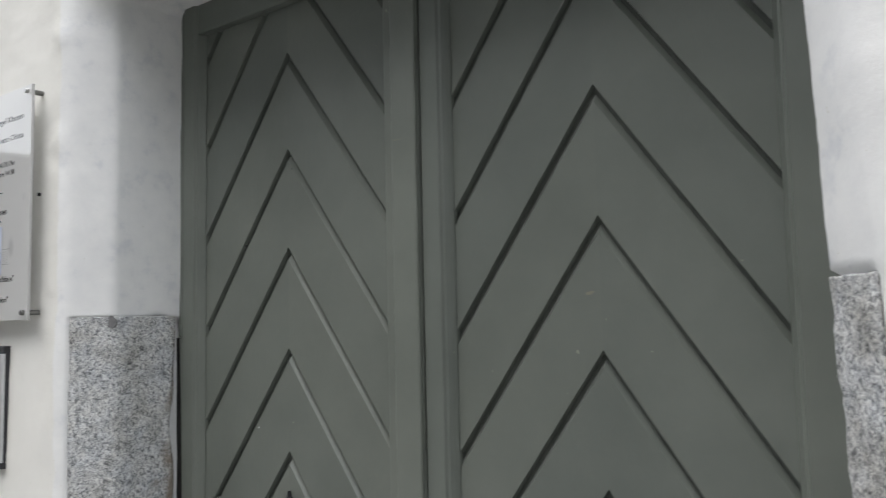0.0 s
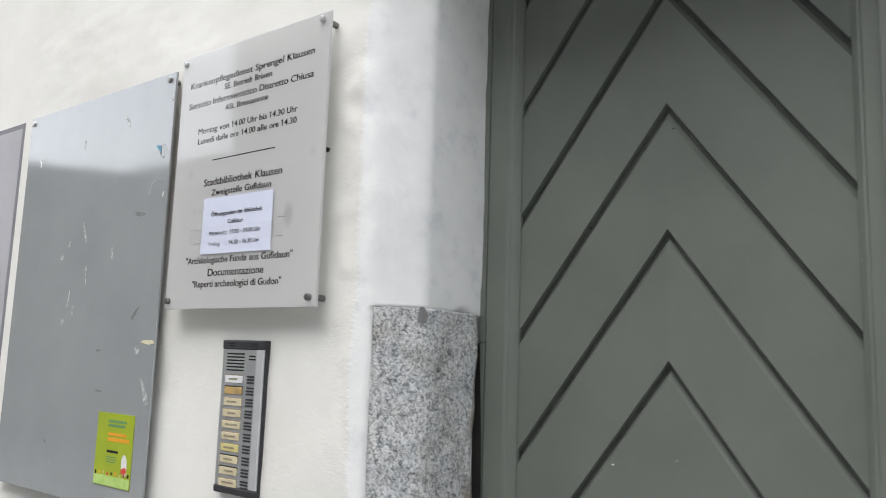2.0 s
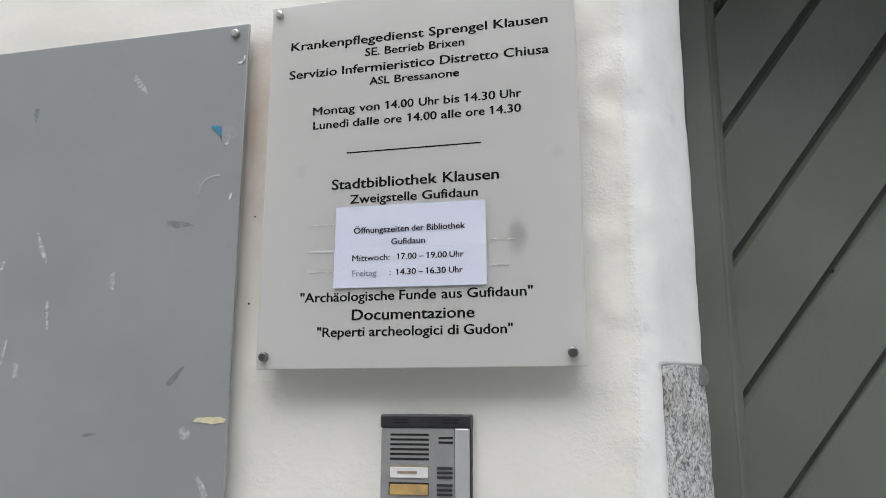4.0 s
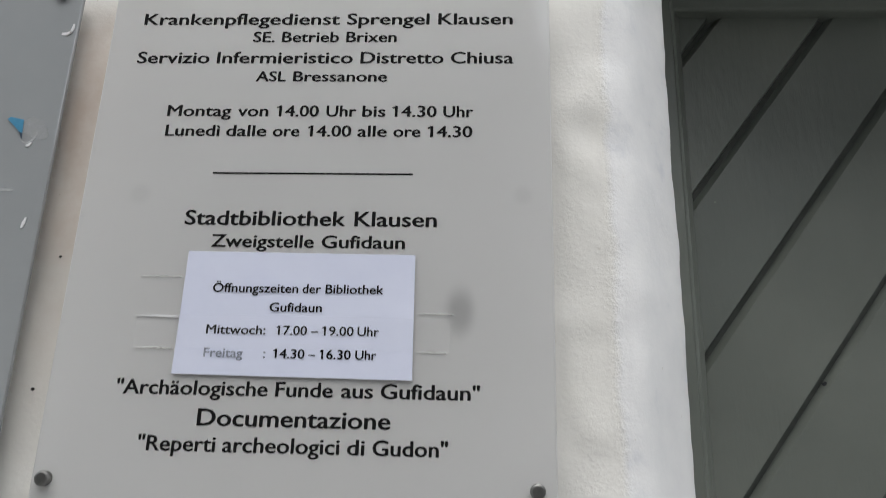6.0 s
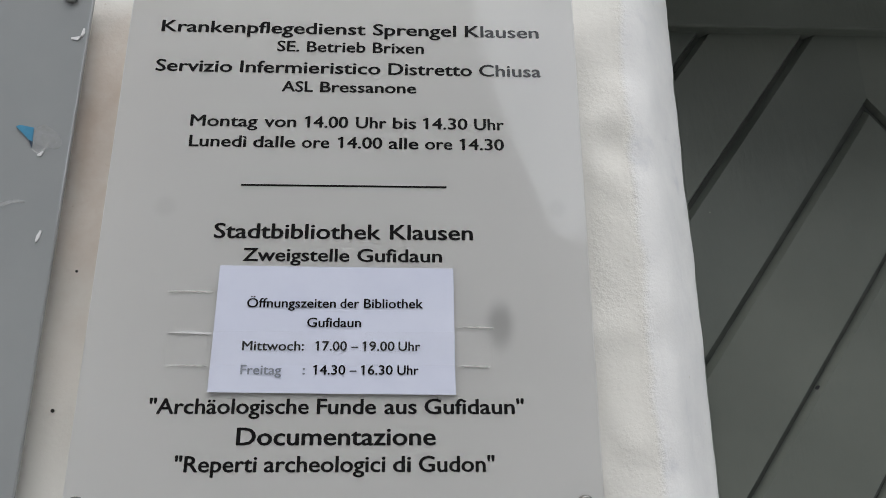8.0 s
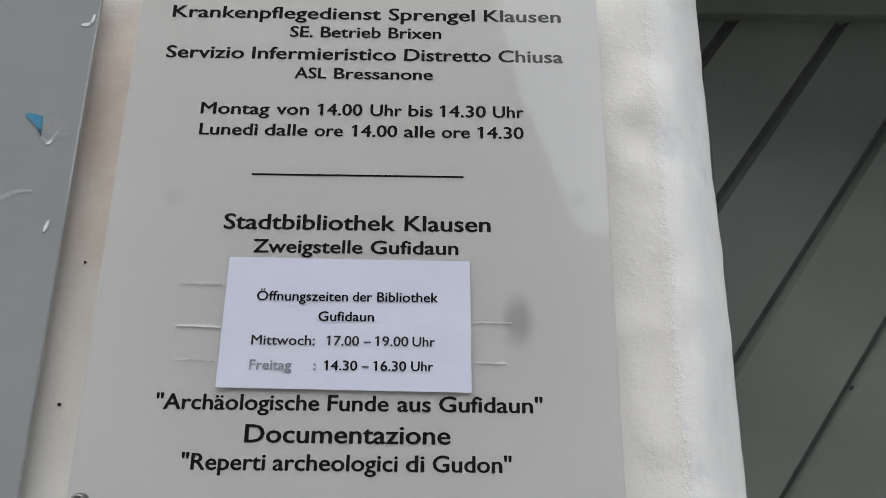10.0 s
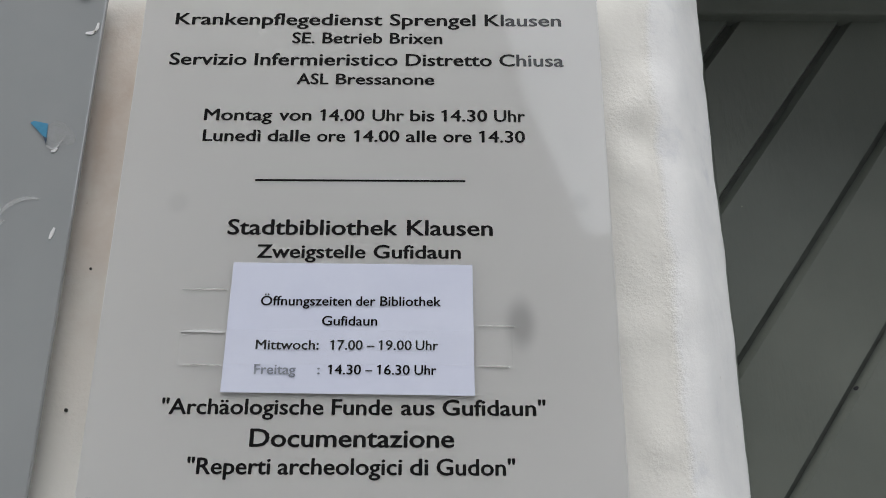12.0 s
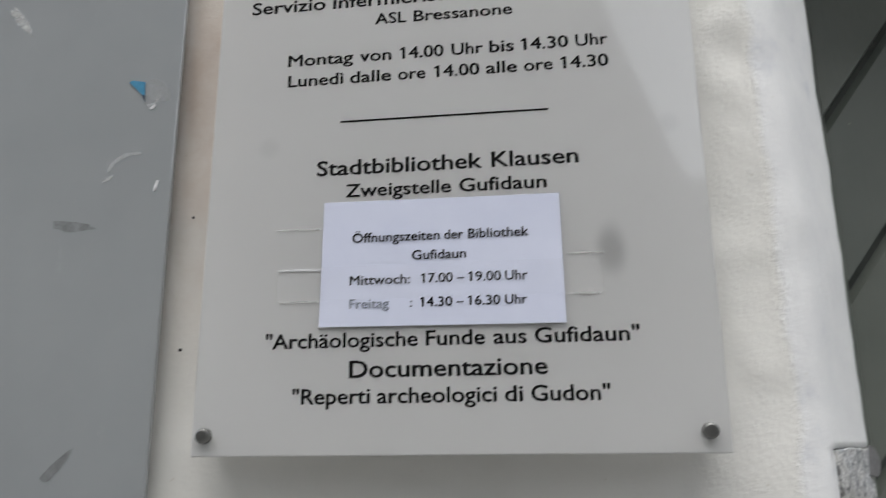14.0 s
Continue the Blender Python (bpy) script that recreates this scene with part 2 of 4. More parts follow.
# door paint darkened for the groove floors: their shade is in the colour
GROOVE_SHADE_PAINT = mottled("shaded_groove_paint", (0.062, 0.070, 0.062), (0.098, 0.106, 0.095), 40, 0.8, bump=0.0006)
WORN_PAINT = mottled("worn_tan_paint", (0.17, 0.165, 0.13), (0.23, 0.22, 0.17), 60, 0.6)
STEEL = mottled("brushed_steel", (0.45, 0.45, 0.44), (0.58, 0.58, 0.57), 60, 0.32, metal=1.0)
DULL_STEEL = mottled("dull_steel", (0.28, 0.28, 0.27), (0.4, 0.4, 0.39), 90, 0.45, metal=1.0)
DARK_STEEL = mottled("dark_steel", (0.16, 0.16, 0.155), (0.26, 0.26, 0.25), 90, 0.4, metal=1.0)
ALUMINIUM = mottled("anodised_aluminium", (0.46, 0.465, 0.47), (0.54, 0.545, 0.55), 40, 0.42, metal=0.75)
ALU_LIGHT = mottled("light_aluminium", (0.62, 0.63, 0.64), (0.7, 0.7, 0.71), 40, 0.4, metal=0.6)
BLACK_PLASTIC = mottled("black_plastic", (0.018, 0.018, 0.022), (0.03, 0.03, 0.035), 70, 0.45, bump=0.0004)
INK = mottled("glossy_black_ink", (0.004, 0.004, 0.0045), (0.007, 0.007, 0.008), 50, 0.08, spec=0.5)
PRINT_INK = mottled("matt_black_print", (0.006, 0.006, 0.007), (0.010, 0.010, 0.011), 50, 0.8, spec=0.05)
FADED_INK = mottled("faded_ink", (0.12, 0.14, 0.18), (0.34, 0.36, 0.41), 160, 0.8, spec=0.1)
PAPER = mottled("white_paper", (0.6, 0.63, 0.76), (0.64, 0.67, 0.79), 30, 0.75, bump=0.001, bump_scale=14, spec=0.2)
CREAM = mottled("yellowed_card", (0.50, 0.43, 0.27), (0.62, 0.55, 0.38), 60, 0.55)
YELLOW_CARD = mottled("yellow_card", (0.52, 0.45, 0.16), (0.60, 0.53, 0.24), 60, 0.55)
WHITE_CARD_AND_GLINT = mottled("white_card_and_glint", (0.62, 0.62, 0.63), (0.72, 0.72, 0.73), 60, 0.5)
EMPTY_CARD = mottled("brown_shaded_card", (0.16, 0.13, 0.09), (0.55, 0.36, 0.12), 45, 0.6)
NAME_INK = mottled("grey_name_ink", (0.2, 0.17, 0.12), (0.33, 0.28, 0.2), 90, 0.6)
IRON = mottled("black_wrought_iron", (0.012, 0.013, 0.016), (0.03, 0.03, 0.034), 60, 0.5, metal=0.3, bump=0.001, bump_scale=120)
FLYER = mottled("lime_green_print", (0.30, 0.38, 0.012), (0.38, 0.46, 0.02), 20, 0.3)
FLYER_PALE = mottled("pale_green_print", (0.36, 0.55, 0.12), (0.5, 0.66, 0.22), 90, 0.35)
PRINT_GREEN = mottled("green_print", (0.1, 0.24, 0.1), (0.14, 0.3, 0.14), 60, 0.4)
PRINT_ORANGE = mottled("orange_print", (0.72, 0.30, 0.01), (0.78, 0.36, 0.02), 60, 0.4)
PRINT_RED = mottled("red_print", (0.6, 0.05, 0.03), (0.66, 0.08, 0.05), 60, 0.4)
RESIDUE_AND_GLINT = film_material("torn_tape_residue_and_glint", (0.8, 0.8, 0.78), 0.36)
YELLOW_RESIDUE = mottled("yellowed_tape_residue", (0.55, 0.5, 0.3), (0.7, 0.66, 0.5), 120, 0.35)
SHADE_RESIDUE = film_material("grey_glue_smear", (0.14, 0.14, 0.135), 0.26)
BLUE_SCRAP = mottled("blue_paper_scrap", (0.02, 0.14, 0.26), (0.05, 0.26, 0.42), 90, 0.4)
DARK_SCRAP = mottled("dark_blue_paper", (0.01, 0.02, 0.05), (0.02, 0.05, 0.09), 90, 0.5)
FAINT_RESIDUE = film_material("faint_tape_residue", (0.75, 0.75, 0.75), 0.2)
HAZE_TAPE = film_material("hazy_tape", (0.55, 0.55, 0.55), 0.16)
WINDOW_WOOD = mottled("white_window_paint", (0.62, 0.64, 0.62), (0.7, 0.72, 0.7), 30, 0.45, bump=0.0006)
GAP_DARK = mottled("dark_cavity", (0.01, 0.01, 0.01), (0.02, 0.018, 0.016), 40, 0.95)
MORTAR = mottled("dark_mortar", (0.13, 0.13, 0.13), (0.2, 0.2, 0.2), 120, 0.9, bump=0.002)
PAVING = mottled("grey_paving", (0.16, 0.16, 0.155), (0.27, 0.265, 0.255), 6, 0.85, bump=0.006, bump_scale=25)
FAR_PLASTER = mottled("opposite_plaster", (0.14, 0.137, 0.13), (0.2, 0.195, 0.185), 2, 0.9, bump=0.004, bump_scale=20)
GLASS = material("window_glass", (0.02, 0.025, 0.03), 0.03, spec=0.8)


# ---- building helpers ----
def part(name, bm, mat, parent=None, label="", smooth=False):
    bmesh.ops.recalc_face_normals(bm, faces=bm.faces)
    data = bpy.data.meshes.new(name)
    bm.to_mesh(data)
    bm.free()
    for p in data.polygons:
        p.use_smooth = smooth
    data.materials.append(mat)
    ob = new(name, data)
    if parent:
        ob.parent = parent
    if label:
        ob["label"] = label
    return ob


def thing(name, label, category, group="", kind=""):
    return tagged(new(name), label, category, group, kind)


def box(bm, x0, x1, y0, y1, z0, z1, bevel=0.0, segments=2):
    m = Matrix.LocRotScale(((x0 + x1) / 2, (y0 + y1) / 2, (z0 + z1) / 2), None, (abs(x1 - x0), abs(y1 - y0), abs(z1 - z0)))
    made = bmesh.ops.create_cube(bm, size=1, matrix=m)
    if bevel:
        edges = list({e for v in made["verts"] for e in v.link_edges})
        bmesh.ops.bevel(bm, geom=edges, offset=bevel, segments=segments, affect='EDGES', profile=0.5)
    return bm


def boxed(*args, **kw):
    return box(bmesh.new(), *args, **kw)


def rod(bm, x, z, y0, y1, r, segments=20, round_end=0.0):
    # a turned piece along y, from y0 (front) to y1, with a rounded front rim
    rings = [(y0, r - round_end), (y0 + round_end * 0.3, r - round_end * 0.3), (y0 + round_end, r), (y1, r)] if round_end else [(y0, r), (y1, r)]
    loops = [[bm.verts.new((x + rr * math.cos(2 * math.pi * i / segments), y, z + rr * math.sin(2 * math.pi * i / segments))) for i in range(segments)] for y, rr in rings]
    for a, b in zip(loops, loops[1:]):
        for i in range(segments):
            bm.faces.new((a[i], a[(i + 1) % segments], b[(i + 1) % segments], b[i]))
    bm.faces.new(loops[0][::-1])
    bm.faces.new(loops[-1])
    return bm


def slab(outline, y0, y1):
    # a plate from an outline in x, z; front at y0, back at y1
    bm = bmesh.new()
    front = [bm.verts.new((x, y0, z)) for x, z in outline]
    back = [bm.verts.new((x, y1, z)) for x, z in outline]
    bm.faces.new(front)
    bm.faces.new(back[::-1])
    n = len(outline)
    for i in range(n):
        bm.faces.new((front[i], back[i], back[(i + 1) % n], front[(i + 1) % n]))
    return bm


def ragged(cx, cz, w, h, turn=0.0, seed=0, points=14, rough=0.3):
    # outline of a torn or smeared patch
    rnd = random.Random(seed)
    c, s = math.cos(radians(turn)), math.sin(radians(turn))
    waves = [(m, rough * rnd.uniform(0.3, 0.9) / m ** 0.6, rnd.uniform(0, 6.28)) for m in (2, 3, 5, 8)]
    out = []
    for i in range(points):
        a = 2 * math.pi * i / points
        k = max(0.3, 1 + sum(g * math.sin(m * a + ph) for m, g, ph in waves))
        u, v = w / 2 * math.cos(a) * k, h / 2 * math.sin(a) * k
        out.append((cx + u * c - v * s, cz + u * s + v * c))
    return out


# ---- the wall: profile round the door opening, with its window ----
W = -0.067          # plane of the street face
DOOR_R = 1.143      # right jamb
SOFFIT = 2.181
STONE_TOP = 1.589
STONE_TOP_FAR = 1.604


def spaced(a, b, step):
    n = max(1, round(abs(b - a) / step))
    return [a + (b - a) * i / n for i in range(n)]


def wobble(x, y, z):
    p = Vector((x, y, z))
    fade = min(1.0, max(0.0, (x + 1.07) / 0.06))
    lumpy = max(0.0, 1.0 - abs(x + 0.075) / 0.06)
    return fade * (0.0050 * lumpy * max(0.0, noise.noise(p * 26.0 + Vector((2, 7, 1)))) + 0.0035 * noise.noise(p * 4.0) + 0.0016 * noise.noise(p * 13.0 + Vector((5, 0, 3))) + 0.0011 * noise.noise(p * 38.0) + 0.0005 * noise.noise(p * 90.0))


def lean(x, z):
    # the far jamb stands a little out of plumb
    return (1.65 - z) * 0.042 if x > 0.9 else 0.0


def prism(name, section, levels, mat, label, recess=None, parent=None, tilt=False):
    # closed wall piece: a section in x, y (with its outward direction and whether it may undulate) drawn up through the levels
    bm = bmesh.new()
    rows = []
    for z in levels:
        row = []
        for x, y, nx, ny, free in section:
            d = wobble(x, y, z) if free else 0.0
            if recess:
                d += recess(x, y, z)
            row.append(bm.verts.new((x + nx * d + (lean(x, z) if tilt else 0.0), y + ny * d, z)))
        rows.append(row)
    n = len(section)
    for a, b in zip(rows, rows[1:]):
        for i in range(n):
            bm.faces.new((a[i], a[(i + 1) % n], b[(i + 1) % n], b[i]))
    bm.faces.new(rows[0][::-1])
    bm.faces.new(rows[-1])
    for i in range(n):
        p, q, r = (Vector(section[k % n][:2]) for k in (i - 1, i, i + 1))
        if (q - p).angle(r - q, 0.0) > radians(24):
            for a, b in zip(rows, rows[1:]):
                bm.edges.get((a[i], b[i])).smooth = False
    ob = part(name, bm, mat, parent, smooth=True)
    for p in ob.data.polygons:
        if len(p.vertices) > 4:
            p.use_smooth = False
    return tagged(ob, label, "wall", kind="structure")


def jamb_section(x_far, side, x_jamb):
    # street face, soft bend, splayed edge, reveal and plain back; side +1: opening lies towards +x
    pts = []
    path = [(-0.069, W, 0, -1), (-0.060, W + 0.0012, 0.12, -0.99), (-0.051, W + 0.0050, 0.35, -0.93), (-0.045, W + 0.0095, 0.5, -0.87), (-0.040, W + 0.0145, 0.6, -0.8), (-0.032, -0.0420, 0.7, -0.7), (-0.024, -0.0315, 0.78, -0.62), (-0.016, -0.021, 0.78, -0.62), (-0.0085, -0.011, 0.8, -0.6), (-0.004, -0.0045, 0.86, -0.5), (-0.0012, 0.0012, 0.94, -0.3), (-0.0002, 0.006, 0.99, -0.1), (0.0, 0.011, 1, 0)]
    step_from = x_far
    for u in spaced(step_from, -0.11, 0.02) + spaced(-0.11, -0.069, 0.005):
        pts.append((u, W, 0, -1, True))
    for u, y, nx, ny in path:
        pts.append((u, y, nx, ny, True))
    for y in spaced(0.02, 0.16, 0.01) + [0.16]:
        pts.append((0.0, y, 1, 0, y < 0.15))
    pts += [(0.0, 0.5, 1, 0, False), (x_far, 0.5, 0, 1, False)]
    return [(x_jamb + side * x, y, side * nx, ny, f) for x, y, nx, ny, f in pts]


def stone_recess(side, x_jamb, top=STONE_TOP):
    def inner(x, y, z):
        u = side * (x - x_jamb)
        edge = top + 0.003 * noise.noise(Vector((x * 30, y * 30, 1)))
        return -0.012 if u > -0.043 and z < edge and y < 0.16 else 0.0
    return inner


LEVELS = spaced(0.0, 1.1, 0.05) + spaced(1.1, 1.58, 0.016) + [1.58, 1.5885, 1.5895, 1.594] + spaced(1.602, 2.2, 0.008) + spaced(2.2, 3.2, 0.06) + [3.2]
WIN_R, WIN_L, WIN_TOP, WIN_SILL = -1.277, -2.16, 1.815, 0.95

wall_street = prism("wall_street", jamb_section(WIN_R - 0.006, 1, 0.006), LEVELS, PLASTER, "white lime-plastered street wall beside the grey door", stone_recess(1, 0.006))
wall_right = prism("wall_right", jamb_section(-1.6, -1, DOOR_R), LEVELS, PLASTER, "white lime-plastered wall on the far door jamb", stone_recess(-1, DOOR_R, STONE_TOP_FAR), tilt=True)


def plain_section(x0, x1):
    pts = [(x, W, 0, -1, True) for x in spaced(x0, x1, 0.04)] + [(x1, W, 0, -1, True)]
    return pts + [(x1, 0.5, 0, 1, False), (x0, 0.5, 0, 1, False)]


prism("wall_lintel", [(x, y, 0, ny, f) for x, y, _, ny, f in plain_section(0.0, DOOR_R)], spaced(SOFFIT, 3.2, 0.04) + [3.2], PLASTER, "white plastered lintel over the double door")


def soffit_cove(x_jamb, side):
    # rounded plaster fillet where the reveal runs into the soffit
    r, steps = 0.018, 8
    bm = bmesh.new()
    arc = [(x_jamb + side * (r - r * math.cos(a)), SOFFIT - r + r * math.sin(a)) for a in [math.pi / 2 * i / steps for i in range(steps + 1)]]
    outline = [(x_jamb - side * 0.004, SOFFIT - r)] + arc + [(x_jamb + side * r, SOFFIT + 0.004), (x_jamb - side * 0.004, SOFFIT + 0.004)]
    depths = spaced(0.002, 0.14, 0.01) + [0.14]
    rings = []
    for y in depths:
        rings.append([bm.verts.new((x + side * 0.0012 * noise.noise(Vector((x * 40, y * 40, z * 40))), y, z)) for x, z in outline])
    n = len(outline)
    for a, b in zip(rings, rings[1:]):
        for i in range(n):
            bm.faces.new((a[i], a[(i + 1) % n], b[(i + 1) % n], b[i]))
    bm.faces.new(rings[0][::-1])
    bm.faces.new(rings[-1])
    return tagged(part("wall_lintel_cove", bm, PLASTER), "rounded white plaster fillet under the lintel", "wall", kind="structure")


soffit_cove(0.006, 1)
prism("wall_over_window", plain_section(WIN_L, WIN_R), spaced(WIN_TOP, 3.2, 0.05) + [3.2], PLASTER, "white plastered wall above the window")
prism("wall_under_window", plain_section(WIN_L, WIN_R), spaced(0.0, WIN_SILL, 0.05) + [WIN_SILL], PLASTER, "white plastered wall below the window")
prism("wall_left", plain_section(WIN_L - 3.0, WIN_L), spaced(0.0, 3.2, 0.1) + [3.2], PLASTER, "white plastered wall past the window")


# ---- granite jamb stones ----
def granite_jamb(name, side, x_jamb, head):
    path = [(-0.06, 0.0), (-0.0452, -0.040), (-0.0440, -0.0545), (-0.0420, -0.0565), (-0.034, -0.0475), (-0.026, -0.0370), (-0.018, -0.026), (-0.010, -0.0155), (-0.004, -0.0065), (0.0012, 0.001), (0.0034, 0.009)]
    path += [(0.0038, y) for y in spaced(0.018, 0.122, 0.008)] + [(0.0038, 0.122), (-0.003, 0.1245), (-0.06, 0.1245)]
    bm = bmesh.new()
    rows = []
    for z in spaced(0.0, 1.1, 0.03) + spaced(1.1, head, 0.008) + [head - 0.002, head]:
        row = []
        for x, y in path:
            p = Vector((x * side, y, z))
            k = 0.003 * noise.noise(p * 22) + 0.0022 * noise.noise(p * 70 + Vector((3, 1, 2))) + 0.001 * noise.noise(p * 160)
            back = max(0.0, (y - 0.095) / 0.03) * (0.001 + (0.003 + 0.030 * max(0.0, noise.noise(Vector((1, 2, z * 9.0))) + 0.05)) * min(1.0, max(0.05, (1.56 - z) / 0.06)))
            low = 0.003 * noise.noise(Vector((7, 1, z * 8))) if x < -0.03 else 0
            top = 0.0025 * noise.noise(p * 60) if z > head - 0.004 else 0
            row.append(bm.verts.new((x_jamb + lean(x_jamb, z) + side * (x + k * (0.8 if y > 0 else 0.5) + low * 0.6), y - k * (0.8 if y < 0 else 0.2) - back, z + top)))
        rows.append(row)
    n = len(path)
    for a, b in zip(rows, rows[1:]):
        for i in range(n):
            bm.faces.new((a[i], a[(i + 1) % n], b[(i + 1) % n], b[i]))
    bm.faces.new(rows[0][::-1])
    bm.faces.new(rows[-1])
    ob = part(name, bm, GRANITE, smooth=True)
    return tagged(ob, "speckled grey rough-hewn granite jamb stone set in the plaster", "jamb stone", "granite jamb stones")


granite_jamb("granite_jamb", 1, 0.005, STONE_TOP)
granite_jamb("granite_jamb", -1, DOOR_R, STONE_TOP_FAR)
tagged(part("jamb_void", boxed(-0.034, 0.0137, 0.136, 0.2, 0.0, 1.5475), GAP_DARK), "dark hollow joint between granite and door frame", "joint", kind="structure")
patch = slab(ragged(0.0, 1.580, 0.018, 0.021, 0, 3, 18, 0.14), -0.0065, 0.006)
bmesh.ops.rotate(patch, verts=patch.verts, cent=(0, 0, 1.58), matrix=Matrix.Rotation(radians(38), 3, 'Z'))
tagged(part("mortar_patch", patch, MORTAR), "dark grey mortar patch on the granite arris", "mortar")


# ---- double door with lozenge boarding ----
FRONT, PANEL = 0.131, 0.150    # stile face, board face
ZC = 1.262                     # middle of the lozenges
PITCH = 0.1705
ZTOP, ZBOT = 2.124, 0.25


def clip(poly, a, b, c):
    # the part of a polygon where a x + b z <= c
    out = []
    for i, p in enumerate(poly):
        q = poly[(i + 1) % len(poly)]
        dp, dq = a * p[0] + b * p[1] - c, a * q[0] + b * q[1] - c
        if dp <= 0:
            out.append(p)
        if dp * dq < 0:
            k = dp / (dp - dq)
            out.append((p[0] + k * (q[0] - p[0]), p[1] + k * (q[1] - p[1])))
    return out


def quadrant_boards(leaf, xc, x_edge, slope, up):
    # boards of one quarter: they slope from the middle line down (or up) to the stile
    side = 1 if x_edge > xc else -1
    reach = abs(x_edge - xc)
    z_end = (ZTOP - ZC) if up else (ZC - ZBOT)
    length = math.hypot(1, slope)
    edges0 = 1.3560 - ZC
    k = -1
    while edges0 + (k) * PITCH < z_end + slope * reach:
        lo, hi = edges0 + k * PITCH, edges0 + (k + 1) * PITCH
        k += 1

        def band(low, high, x0, x1, z0, z1):
            poly = [(x0, z0), (x1, z0), (x1, z1), (x0, z1)]
            poly = clip(poly, slope, 1, hi - high * length)
            poly = clip(poly, -slope, -1, -(lo + low * length)) if lo > 0 else poly
            return poly
        gap_low, gap_high = (0.0006, 0.0050) if up else (0.0050, 0.0006)
        outer = band(gap_low, gap_high, 0.0, reach, 0.0, z_end)
        small, wide = 0.0020, 0.0110
        inner = band(small if up else wide, wide if up else small, 0.0, reach, 0.0, z_end)
        if len(outer) < 3 or len(inner) < 3:
            continue
        bm = bmesh.new()

        def ring(poly, y):
            return [bm.verts.new((xc + side * u, y, ZC + (w if up else -w))) for u, w in poly]
        same = len(outer) == len(inner)
        back, mid = ring(outer, PANEL + 0.015), ring(outer, PANEL + 0.0085)
        front = ring(inner if same else outer, PANEL if same else PANEL + 0.0085)
        bm.faces.new(front)
        bm.faces.new(back[::-1])
        n = len(outer)
        pairs = [(back, mid), (mid, front)] if same else [(back, mid)]
        if not same:
            bmesh.ops.delete(bm, geom=front, context='VERTS')
            inn = ring(inner, PANEL)
            bm.faces.new(inn)
            bm.faces.new(mid)
        for a, b in pairs:
            for i in range(n):
                bm.faces.new((a[i], a[(i + 1) % n], b[(i + 1) % n], b[i]))
        part("board", bm, DOOR_PAINT, leaf)


def bevelled_stile(x0, x1, z0, z1, inner_left, inner_right, front=FRONT, bead=0.011):
    # upright with a rounded bead running down to the boards on its inner side
    pts = []
    if inner_left:
        pts += [(x0 - bead, PANEL + 0.006), (x0 - bead, PANEL - 0.002), (x0 - bead * 0.65, PANEL - 0.008), (x0 - bead * 0.25, front + 0.005), (x0, front + 0.004), (x0 + 0.003, front)]
    else:
        pts += [(x0, 0.2), (x0, front + 0.003), (x0 + 0.003, front)]
    if inner_right:
        pts += [(x1 - 0.003, front), (x1, front + 0.004), (x1 + bead * 0.25, front + 0.005), (x1 + bead * 0.65, PANEL - 0.008), (x1 + bead, PANEL - 0.002), (x1 + bead, PANEL + 0.006)]
    else:
        pts += [(x1 - 0.003, front), (x1, front + 0.003), (x1, 0.2)]
    bm = bmesh.new()
    low = [bm.verts.new((x, y, z0)) for x, y in pts]
    top = [bm.verts.new((x, y, z1)) for x, y in pts]
    n = len(pts)
    for i in range(n):
        bm.faces.new((low[i], low[(i + 1) % n], top[(i + 1) % n], top[i]))
    bm.faces.new(low[::-1])
    bm.faces.new(top)
    return bm


double_door = thing("double_door", "closed grey-green painted double door with chevron lozenge boarding", "door", kind="")


def door_leaf(xa, xb, pa, pb, slope, astragal):
    leaf = part("door_leaf", boxed(xa + 0.004, xb - 0.004, PANEL + 0.0092, 0.2, 0.02, 2.2), GROOVE_SHADE_PAINT, double_door)
    part("stile", bevelled_stile(xa, pa - 0.011, 0.02, 2.2, False, True), DOOR_PAINT, leaf)
    part("stile", bevelled_stile(pb + 0.011, xb, 0.02, 2.2, True, False), DOOR_PAINT, leaf)
    part("top_rail", boxed(pa - 0.011, pb + 0.011, FRONT + 0.004, 0.19, ZTOP, 2.2, bevel=0.003), DOOR_PAINT, leaf)
    part("bottom_rail", boxed(pa - 0.011, pb + 0.011, FRONT + 0.004, 0.19, 0.02, ZBOT, bevel=0.003), DOOR_PAINT, leaf)
    xc = (pa + pb) / 2
    for edge in (pa, pb):
        for up in (True, False):
            quadrant_boards(leaf, xc, edge, slope, up)
    if astragal:
        part("astragal", boxed(xb - 0.046, xb + 0.0005, FRONT - 0.0085, FRONT - 0.0005, 0.03, 2.19, bevel=0.0030, segments=3), DOOR_PAINT, leaf)
    return leaf


door_leaf(0.014, 0.585, 0.062, 0.508, 1.36, True)
door_leaf(0.5875, 1.153, 0.634, 1.078, 1.41, False)
part("door_frame_side", boxed(0.002, 0.0135, FRONT + 0.002, 0.2, 1.548, 2.2, bevel=0.002), DOOR_PAINT, double_door)
part("frame_splinter", slab([(0.0045, 1.5478), (0.0137, 1.5478), (0.0137, 1.28), (0.0115, 1.40), (0.0085, 1.47)], FRONT + 0.002, FRONT + 0.06), DOOR_PAINT, double_door)
part("door_frame_head", boxed(-0.03, DOOR_R + 0.03, FRONT - 0.004, 0.21, 2.2, 2.26, bevel=0.002), DOOR_PAINT, double_door)
part("cavity", boxed(-0.04, DOOR_R + 0.04, 0.201, 0.215, 0.0, 2.25), GAP_DARK, double_door)


